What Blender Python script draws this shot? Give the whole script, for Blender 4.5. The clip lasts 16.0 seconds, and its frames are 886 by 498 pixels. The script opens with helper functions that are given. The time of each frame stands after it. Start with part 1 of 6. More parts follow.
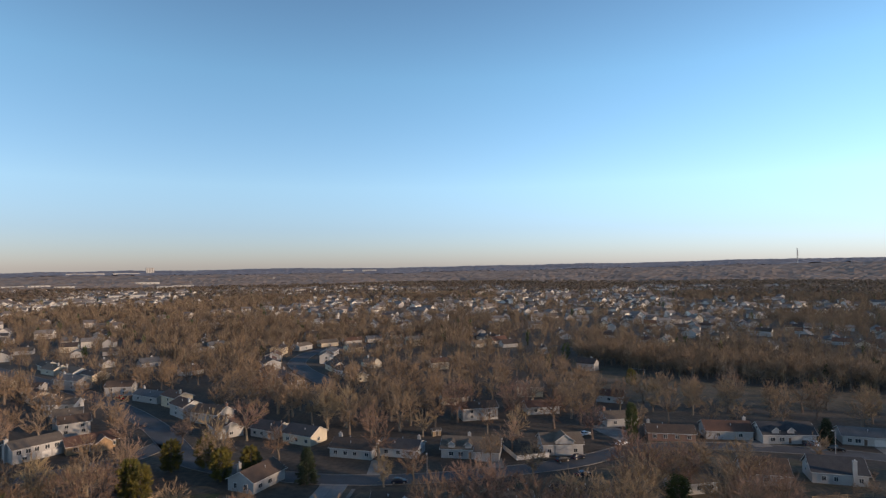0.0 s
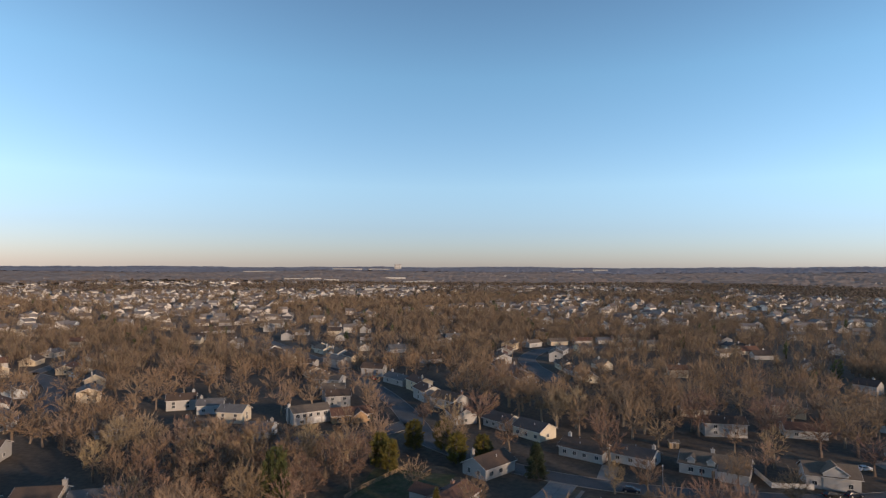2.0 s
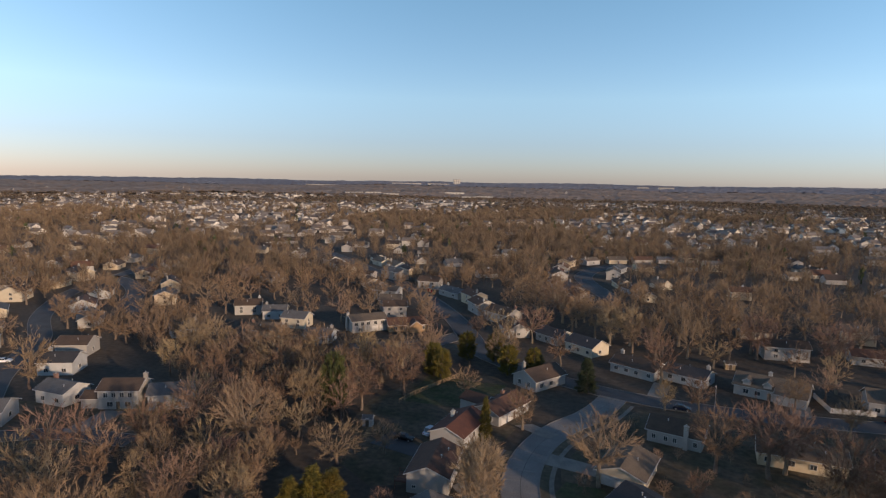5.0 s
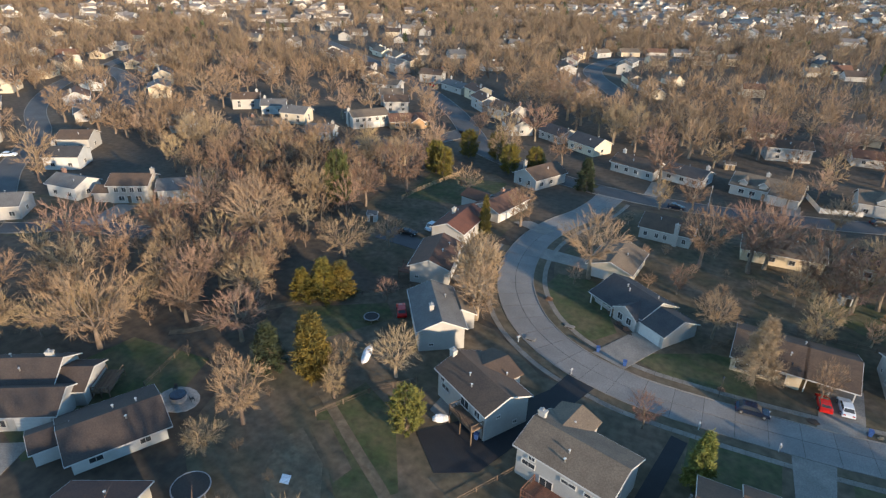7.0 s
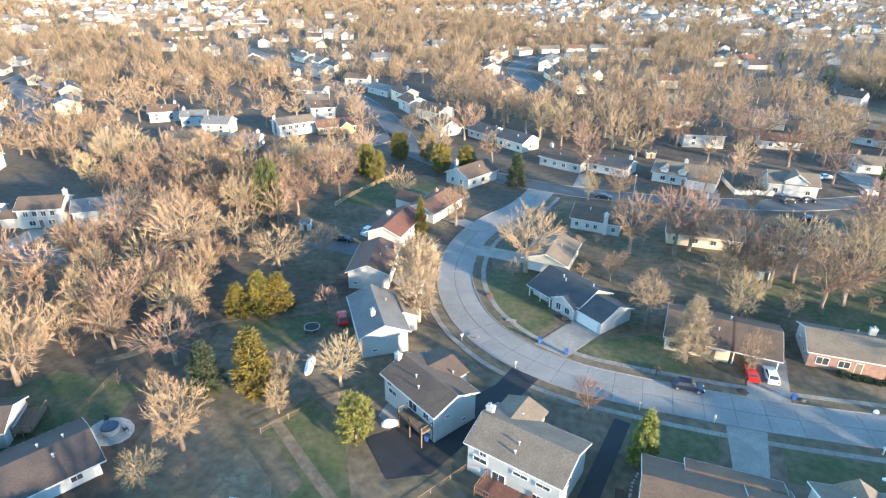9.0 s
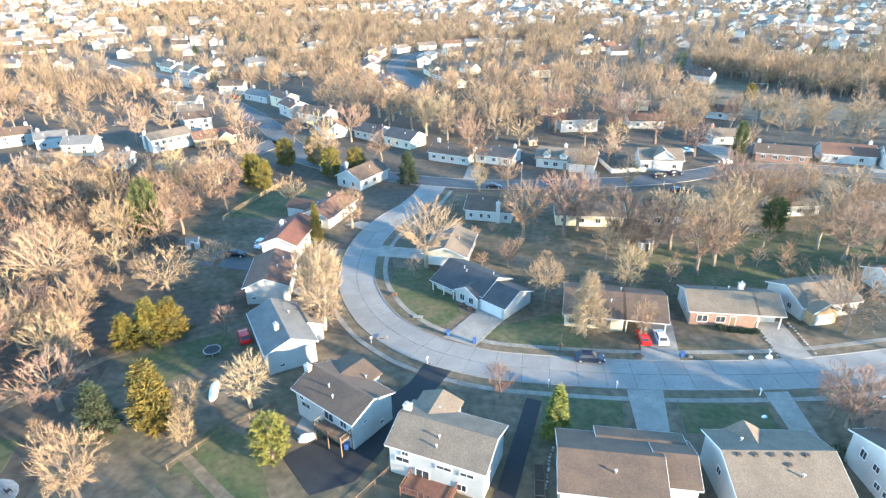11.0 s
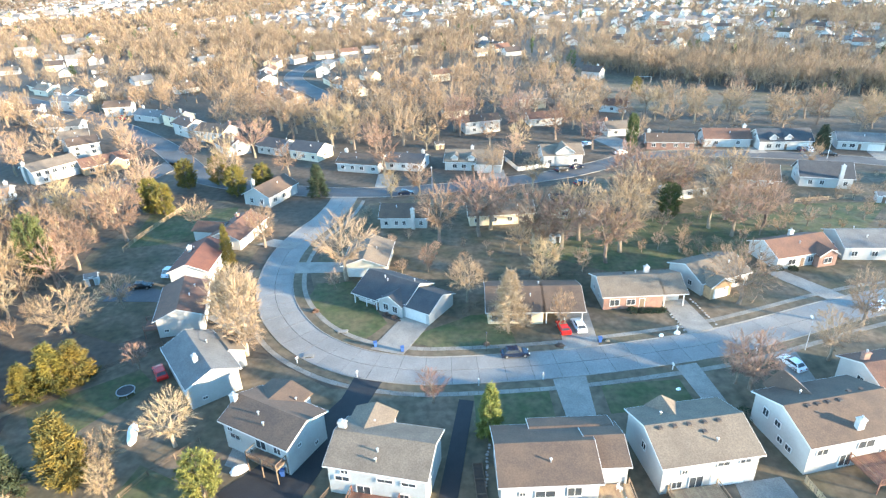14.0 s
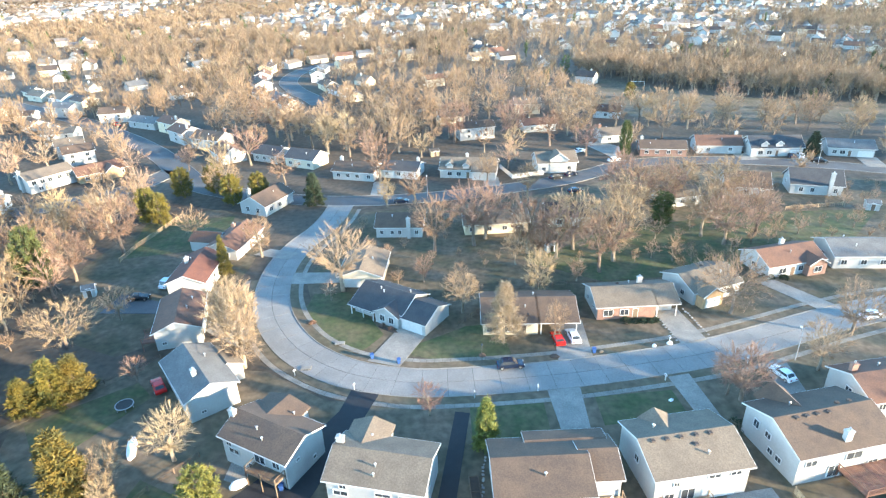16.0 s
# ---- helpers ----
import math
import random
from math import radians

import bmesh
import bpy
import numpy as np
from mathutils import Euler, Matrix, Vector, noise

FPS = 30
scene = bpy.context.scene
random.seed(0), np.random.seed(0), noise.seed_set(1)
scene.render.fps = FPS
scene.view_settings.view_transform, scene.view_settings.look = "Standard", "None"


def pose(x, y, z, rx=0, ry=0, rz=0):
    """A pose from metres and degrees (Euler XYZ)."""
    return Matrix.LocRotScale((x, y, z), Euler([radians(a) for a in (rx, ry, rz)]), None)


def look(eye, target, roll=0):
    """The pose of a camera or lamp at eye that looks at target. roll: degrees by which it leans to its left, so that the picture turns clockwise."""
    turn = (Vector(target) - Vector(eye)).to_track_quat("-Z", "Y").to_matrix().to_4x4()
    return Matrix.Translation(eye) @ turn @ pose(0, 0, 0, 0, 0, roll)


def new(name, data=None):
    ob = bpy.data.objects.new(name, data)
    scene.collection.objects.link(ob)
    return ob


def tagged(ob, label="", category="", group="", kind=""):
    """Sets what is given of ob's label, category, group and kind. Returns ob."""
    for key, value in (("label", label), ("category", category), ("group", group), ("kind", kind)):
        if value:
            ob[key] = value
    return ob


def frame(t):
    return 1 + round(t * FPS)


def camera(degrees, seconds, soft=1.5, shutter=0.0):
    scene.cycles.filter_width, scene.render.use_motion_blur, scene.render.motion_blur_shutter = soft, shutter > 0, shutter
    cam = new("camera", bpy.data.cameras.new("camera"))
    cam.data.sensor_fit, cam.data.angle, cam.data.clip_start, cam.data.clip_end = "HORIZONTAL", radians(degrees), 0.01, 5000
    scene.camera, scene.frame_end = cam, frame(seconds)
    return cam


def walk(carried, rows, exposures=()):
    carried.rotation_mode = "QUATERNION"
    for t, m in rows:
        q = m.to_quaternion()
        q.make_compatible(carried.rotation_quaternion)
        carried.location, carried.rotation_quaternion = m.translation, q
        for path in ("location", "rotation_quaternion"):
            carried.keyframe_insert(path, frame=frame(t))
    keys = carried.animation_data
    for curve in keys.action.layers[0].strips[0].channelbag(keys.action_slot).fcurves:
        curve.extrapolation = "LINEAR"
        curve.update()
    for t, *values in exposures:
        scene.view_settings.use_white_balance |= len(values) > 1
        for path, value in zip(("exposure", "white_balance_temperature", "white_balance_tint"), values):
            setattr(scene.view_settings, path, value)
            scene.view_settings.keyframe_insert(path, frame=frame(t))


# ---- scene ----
EXPOSURES = [(0.0, 0.24, 6900, 16), (5.5, 0.16, 7200, 18), (6.0, 0.4, 7150, 15), (6.5, 0.92, 7000, 11), (7.0, 1.46, 6800, 7), (7.5, 1.96, 6600, 4), (8.0, 2.26, 6450, 2), (9.0, 2.74, 6400, 2), (11.5, 3.1, 6400, 1), (16.0, 3.1, 6400, 0)]
cam = camera(73.47, 16.0, soft=1.3)
PATH = [
    (0.0, pose(0.74, -2.58, 61.25, 91.555, 0.523, -0.073)),
    (0.5, pose(0.54, -2.55, 61.09, 91.600, 0.373, 2.559)),
    (1.0, pose(0.41, -2.46, 60.92, 91.618, 0.035, 8.894)),
    (1.5, pose(0.44, -2.29, 60.79, 91.576, -0.255, 17.024)),
    (2.0, pose(0.56, -2.08, 60.71, 91.517, -0.386, 21.833)),
    (2.5, pose(0.69, -1.78, 60.60, 91.458, -0.624, 25.422)),
    (3.0, pose(0.77, -1.41, 60.55, 91.422, -0.763, 26.308)),
    (3.2, pose(0.80, -1.27, 60.53, 91.424, -0.708, 26.514)),
    (5.3, pose(1.02, -0.02, 60.43, 79.735, -1.145, 27.648)),
    (5.5, pose(1.05, 0.06, 60.53, 77.118, -1.186, 27.669)),
    (6.0, pose(1.01, 0.13, 60.98, 72.781, -1.324, 27.796)),
    (6.5, pose(0.91, 0.17, 61.38, 66.822, -1.430, 27.838)),
    (7.0, pose(0.76, 0.22, 61.61, 63.594, -1.575, 27.887)),
    (7.5, pose(0.76, 0.26, 61.67, 63.619, -1.559, 27.948)),
    (8.0, pose(0.88, 0.28, 61.61, 63.739, -1.353, 26.584)),
    (8.5, pose(0.88, 0.41, 61.52, 63.865, -0.911, 23.431)),
    (9.0, pose(0.77, 0.44, 61.49, 63.920, -0.627, 20.755)),
    (9.2, pose(0.78, 0.43, 61.49, 63.943, -0.477, 19.959)),
    (11.3, pose(0.51, 0.40, 61.66, 63.893, 0.844, 7.198)),
    (11.5, pose(0.45, 0.35, 61.63, 63.994, 1.084, 5.754)),
    (12.0, pose(0.24, 0.23, 61.52, 64.001, 1.504, 2.241)),
    (12.5, pose(0.12, 0.23, 61.52, 64.007, 1.598, 0.970)),
    (13.0, pose(0.06, 0.17, 61.64, 64.003, 1.671, 0.329)),
    (13.5, pose(0.04, 0.14, 61.99, 64.022, 1.697, -0.046)),
    (14.0, pose(0.02, 0.14, 62.49, 64.025, 1.715, -0.309)),
    (14.5, pose(-0.01, 0.10, 63.08, 64.028, 1.700, -0.487)),
    (15.0, pose(-0.03, 0.08, 63.68, 64.034, 1.696, -0.618)),
    (15.5, pose(-0.02, 0.06, 64.32, 64.049, 1.704, -0.745)),
    (16.0, pose(-0.00, 0.00, 65.00, 64.060, 1.715, -0.834)),
]
walk(cam, PATH, EXPOSURES)
# ---------- light ----------
SUN_AZ, SUN_EL = 113.0, 9.5
world = bpy.data.worlds.new("sky")
scene.world = world
world.use_nodes = True
wn = world.node_tree.nodes
sky = wn.new("ShaderNodeTexSky")
sky.sky_type, sky.sun_disc = "NISHITA", False
sky.sun_elevation, sky.sun_rotation = radians(SUN_EL), radians(-SUN_AZ)
sky.altitude, sky.air_density, sky.dust_density, sky.ozone_density = 1200, 1.0, 0.6, 3.1
wn["Background"].inputs["Strength"].default_value = 0.265
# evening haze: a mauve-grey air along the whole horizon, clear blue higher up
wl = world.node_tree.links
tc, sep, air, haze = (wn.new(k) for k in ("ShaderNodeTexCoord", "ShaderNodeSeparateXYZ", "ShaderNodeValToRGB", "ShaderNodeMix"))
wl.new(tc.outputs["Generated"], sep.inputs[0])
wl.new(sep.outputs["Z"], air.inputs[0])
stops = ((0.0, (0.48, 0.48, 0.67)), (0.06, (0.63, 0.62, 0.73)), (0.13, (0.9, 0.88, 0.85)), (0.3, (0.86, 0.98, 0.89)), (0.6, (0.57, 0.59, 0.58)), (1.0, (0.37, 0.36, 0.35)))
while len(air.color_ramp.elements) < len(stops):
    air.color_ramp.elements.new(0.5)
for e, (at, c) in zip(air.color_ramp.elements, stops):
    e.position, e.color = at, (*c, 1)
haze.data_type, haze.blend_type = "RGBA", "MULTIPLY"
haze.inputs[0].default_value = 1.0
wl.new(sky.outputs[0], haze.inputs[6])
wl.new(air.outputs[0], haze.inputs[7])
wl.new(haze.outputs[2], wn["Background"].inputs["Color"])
sun = new("sun", bpy.data.lights.new("sun", "SUN"))
sun.data.energy, sun.data.angle, sun.data.color = 3.9, radians(1.8), (1.0, 0.77, 0.55)
sd = Vector((math.sin(radians(SUN_AZ)) * math.cos(radians(SUN_EL)), math.cos(radians(SUN_AZ)) * math.cos(radians(SUN_EL)), math.sin(radians(SUN_EL))))
sun.matrix_world = look(sd * 300, (0, 0, 0))


# ---------- materials ----------
def mat(name, col, col2=None, scale=1.0, rough=0.85, fine=None, bump=0.0, metal=0.0, per_object=0.0, per_island=0.0, detail=4.0, amp=0.22):
    """Two-tone noise material with fine grain, bump and variation from piece to piece."""
    m = bpy.data.materials.new(name)
    m.use_nodes = True
    n, l = m.node_tree.nodes, m.node_tree.links
    b = n["Principled BSDF"]
    b.inputs["Roughness"].default_value, b.inputs["Metallic"].default_value = rough, metal
    geo = n.new("ShaderNodeNewGeometry")
    no = n.new("ShaderNodeTexNoise")
    no.inputs["Scale"].default_value, no.inputs["Detail"].default_value = scale, detail
    l.new(geo.outputs["Position"], no.inputs["Vector"])
    mix = n.new("ShaderNodeMix")
    mix.data_type = "RGBA"
    mix.inputs[6].default_value = (*col, 1)
    mix.inputs[7].default_value = (*(col2 or [c * 0.75 for c in col]), 1)
    ramp = n.new("ShaderNodeMapRange")
    ramp.inputs[1].default_value, ramp.inputs[2].default_value = 0.36, 0.64
    l.new(no.outputs["Fac"], ramp.inputs[0])
    l.new(ramp.outputs[0], mix.inputs[0])
    out = mix.outputs[2]
    fi = n.new("ShaderNodeTexNoise")
    fi.inputs["Scale"].default_value, fi.inputs["Detail"].default_value = fine or scale * 12, 3
    l.new(geo.outputs["Position"], fi.inputs["Vector"])
    hsv = n.new("ShaderNodeHueSaturation")
    l.new(out, hsv.inputs["Color"])
    mr = n.new("ShaderNodeMapRange")
    mr.inputs[1].default_value, mr.inputs[2].default_value, mr.inputs[3].default_value, mr.inputs[4].default_value = 0.3, 0.7, 1 - amp, 1 + amp
    l.new(fi.outputs["Fac"], mr.inputs[0])
    val = mr.outputs[0]
    if per_object or per_island:
        if per_object:
            src = n.new("ShaderNodeObjectInfo").outputs["Random"]
        else:
            src = geo.outputs["Random Per Island"]
        a = n.new("ShaderNodeMapRange")
        k = per_object or per_island
        a.inputs[3].default_value, a.inputs[4].default_value = 1 - k, 1 + k
        l.new(src, a.inputs[0])
        mu = n.new("ShaderNodeMath")
        mu.operation = "MULTIPLY"
        l.new(val, mu.inputs[0])
        l.new(a.outputs[0], mu.inputs[1])
        val = mu.outputs[0]
        hu = n.new("ShaderNodeMapRange")
        hu.inputs[3].default_value, hu.inputs[4].default_value = 0.5 - 0.03 * k / 0.4, 0.5 + 0.03 * k / 0.4
        l.new(src, hu.inputs[0])
        l.new(hu.outputs[0], hsv.inputs["Hue"])
    l.new(val, hsv.inputs["Value"])
    l.new(hsv.outputs[0], b.inputs["Base Color"])
    if bump:
        bu = n.new("ShaderNodeBump")
        bu.inputs["Strength"].default_value, bu.inputs["Distance"].default_value = bump, 0.05
        l.new(fi.outputs["Fac"], bu.inputs["Height"])
        l.new(bu.outputs[0], b.inputs["Normal"])
    return m


M = {
    "earth": mat("leaf_litter", (0.078, 0.058, 0.04), (0.05, 0.038, 0.028), 0.05, 0.95, 0.6, 0.4, detail=8.0, amp=0.35),
    "lawn": mat("winter_lawn", (0.058, 0.051, 0.027), (0.115, 0.084, 0.056), 0.13, 0.95, 0.7, 0.4, detail=8.0, amp=0.35),
    "dry": mat("dormant_lawn", (0.12, 0.088, 0.06), (0.078, 0.066, 0.04), 0.12, 0.95, 0.7, 0.4, detail=8.0, amp=0.35),
    "green": mat("green_lawn", (0.044, 0.06, 0.019), (0.085, 0.076, 0.038), 0.25, 0.95, 0.9, 0.4, detail=8.0, amp=0.3),
    "slab": mat("worn_concrete", (0.2, 0.193, 0.187), (0.165, 0.16, 0.156), 0.25, 0.85, 6.0, 0.15, per_object=0.06),
    "concrete": mat("pale_concrete", (0.23, 0.212, 0.19), (0.175, 0.163, 0.148), 0.4, 0.85, 6.0, 0.15),
    "joint": mat("tar_joint", (0.05, 0.05, 0.05), (0.08, 0.075, 0.07), 1.0, 0.9),
    "asphalt": mat("asphalt", (0.075, 0.078, 0.085), (0.055, 0.056, 0.06), 0.15, 0.85, 8.0, 0.2),
    "sealed": mat("sealed_asphalt", (0.011, 0.012, 0.016), (0.016, 0.017, 0.021), 0.5, 0.8, 8.0, 0.2),
}

TOP = {}


def part(name, bm, material, parent=None, label="", smooth=False):
    me = bpy.data.meshes.new(name)
    bm.to_mesh(me)
    bm.free()
    me.materials.append(M[material])
    if smooth:
        me.shade_smooth()
    ob = new(name, me)
    if parent:
        ob.parent = parent
    if label:
        tagged(ob, label)
    return ob


def raw(name, verts, faces, material, parent=None):
    me = bpy.data.meshes.new(name)
    me.from_pydata(verts, [], faces)
    me.materials.append(M[material])
    ob = new(name, me)
    if parent:
        ob.parent = parent
    return ob


def box(bm, x0, x1, y0, y1, z0, z1, m=None):
    v = [bm.verts.new((m @ Vector(p)) if m else p) for p in ((x0, y0, z0), (x1, y0, z0), (x1, y1, z0), (x0, y1, z0), (x0, y0, z1), (x1, y0, z1), (x1, y1, z1), (x0, y1, z1))]
    for f in ((3, 2, 1, 0), (4, 5, 6, 7), (0, 1, 5, 4), (1, 2, 6, 5), (2, 3, 7, 6), (3, 0, 4, 7)):
        bm.faces.new([v[i] for i in f])
    return v


def boxed(*a):
    bm = bmesh.new()
    box(bm, *a)
    return bm


def prism(bm, pts, z0, z1):
    lo = [bm.verts.new((x, y, z0)) for x, y in pts]
    hi = [bm.verts.new((x, y, z1)) for x, y in pts]
    bm.faces.new(hi)
    bm.faces.new(lo[::-1])
    n = len(pts)
    for i in range(n):
        bm.faces.new((lo[i], lo[(i + 1) % n], hi[(i + 1) % n], hi[i]))


def empty(name, x, y, z=0.0, rot=0.0):
    e = new(name)
    e.empty_display_size = 0.5
    e.matrix_world = pose(x, y, z, 0, 0, rot)
    return e


def curve_pts(pts, step=1.5):
    """Even points along a smooth line through pts."""
    p = [np.array(q, float) for q in pts]
    p = [2 * p[0] - p[1]] + p + [2 * p[-1] - p[-2]]
    out = []
    for i in range(1, len(p) - 2):
        for k in range(24):
            t = k / 24
            out.append(0.5 * (2 * p[i] + (p[i + 1] - p[i - 1]) * t + (2 * p[i - 1] - 5 * p[i] + 4 * p[i + 1] - p[i + 2]) * t * t + (3 * p[i] - p[i - 1] - 3 * p[i + 1] + p[i + 2]) * t ** 3))
    out.append(p[-2])
    out = np.array(out)
    s = np.concatenate([[0], np.cumsum(np.hypot(*np.diff(out, axis=0).T))])
    n = max(2, int(s[-1] / step) + 1)
    q = np.linspace(0, s[-1], n)
    return np.stack([np.interp(q, s, out[:, 0]), np.interp(q, s, out[:, 1])], 1)


def normals(c):
    d = np.gradient(c, axis=0)
    d /= np.hypot(d[:, 0], d[:, 1])[:, None]
    return np.stack([-d[:, 1], d[:, 0]], 1)


def strip(name, c, off0, off1, z0, z1, material, parent=None):
    """A raised band along the line c between two sideways offsets."""
    n = normals(c)
    a, b = c + n * off0, c + n * off1
    v, f = [], []
    for i in range(len(c)):
        v += [(*a[i], z0), (*a[i], z1), (*b[i], z1), (*b[i], z0)]
        if i:
            o = 4 * (i - 1)
            f += [(o, o + 1, o + 5, o + 4), (o + 1, o + 2, o + 6, o + 5), (o + 2, o + 3, o + 7, o + 6)]
    e = 4 * (len(c) - 1)
    f += [(0, 3, 2, 1), (e, e + 1, e + 2, e + 3)]
    return raw(name, v, f, material, parent)


# ---------- ground ----------
def terrain(x, y):
    """Level near the camera, with low wooded ridges that close the view."""
    r = math.hypot(x, y)
    az = math.degrees(math.atan2(x, y))
    k = min(1, max(0, (r - 1500) / 2900))
    k = k * k * (3 - 2 * k)
    right = min(1, max(0, (az + 5) / 40)) if -90 < az < 120 else 0
    h = 34 - 10 * min(1, max(0, (-az - 15) / 30)) + 42 * right + 10 * noise.noise((x / 900, y / 900, 3.0))
    mid = 14 * right * math.exp(-((r - 2500) / 500) ** 2) + 8 * noise.noise((x / 500, y / 500, 7.0)) * min(1, max(0, (r - 600) / 900))
    return k * h + mid


def build_ground():
    radii = [0] + [30 * 1.13 ** i for i in range(43) if 30 * 1.13 ** i < 4850] + [4900]
    seg = 180
    v = [(0, 0, 0)]
    for r in radii[1:]:
        for s in range(seg):
            a = 2 * math.pi * s / seg
            x, y = r * math.sin(a), r * math.cos(a)
            v.append((x, y, terrain(x, y)))
    f = [(0, 1 + (s + 1) % seg, 1 + s) for s in range(seg)]
    for i in range(len(radii) - 2):
        a, b = 1 + i * seg, 1 + (i + 1) * seg
        f += [(a + s, a + (s + 1) % seg, b + (s + 1) % seg, b + s) for s in range(seg)]
    g = raw("ground", v, f, "earth")
    g.data.shade_smooth()
    tagged(g, "brown leaf-littered suburban ground reaching the wooded horizon", "ground", kind="structure")


build_ground()

ROADS = []


def road(name, pts, width, label, material="asphalt", z=0.03, kerb=True):
    c = curve_pts(pts, 2.0)
    ROADS.append((c, width))
    r = strip(name, c, -width / 2, width / 2, -0.2, z, material)
    tagged(r, label, "road", kind="structure")
    if kerb:
        for s in (-1, 1):
            a, b = sorted((s * width / 2, s * (width / 2 + 0.18)))
            part_k = strip("kerb", c, a, b, -0.2, z + 0.11, "concrete", r)
    return r, c


MAIN = [(-30, 166), (-31, 157), (-33, 148), (-36.5, 139), (-38.5, 129), (-38.6, 119), (-36.8, 109), (-33, 100), (-26.8, 91.5), (-18.2, 85.2), (-8.8, 82.2), (0, 81.5), (19.5, 82.6), (40, 85.8), (51, 88.5), (63, 92.5), (76, 97), (92, 101), (120, 104)]
main_road, main_c = road("road", MAIN, 7.4, "pale concrete slab street curving between houses", "joint", 0.01)
BACK = [(-60, 176), (-36, 170), (-24, 169), (-15, 169), (2, 171), (19, 175), (38, 181), (51, 188), (63, 195), (80, 198), (99, 196), (116, 192), (131, 187), (150, 179), (190, 170)]
road("road", BACK, 8, "grey asphalt back street in evening shade")
LEFT = [(-330, 400), (-250, 345), (-175, 290), (-157, 274), (-132, 251), (-110, 227), (-94, 206), (-80, 188), (-60, 176)]
road("road", LEFT, 9, "grey asphalt street between white houses")
road("road", [(-96, 205), (-101, 190), (-110, 180), (-122, 172), (-140, 166)], 9, "short asphalt cul-de-sac behind the trees")
road("road", [(-60, 310), (-68, 325), (-83, 352), (-93, 381), (-92, 418), (-78, 441), (-30, 470)], 11, "far curving asphalt street")
road("road", [(-138, 40), (-158, 66), (-191, 89), (-210, 106), (-225, 119), (-262, 140), (-299, 173), (-326, 215), (-360, 270)], 7.5, "asphalt street along the woods")
road("road", [(-235, 165), (-252, 172), (-277, 194), (-306, 209), (-330, 215)], 9, "asphalt side street among trees")
road("road", [(-190, 45), (-152, 66), (-138, 76), (-120, 82)], 6, "pale narrow lane in the shade")
# ---------- more materials ----------
def shingle(name, c, c2):
    """Asphalt shingles: stained, with fine courses."""
    m = mat(name, c, c2, 0.45, 0.9, 5.0, 0.5)
    return m


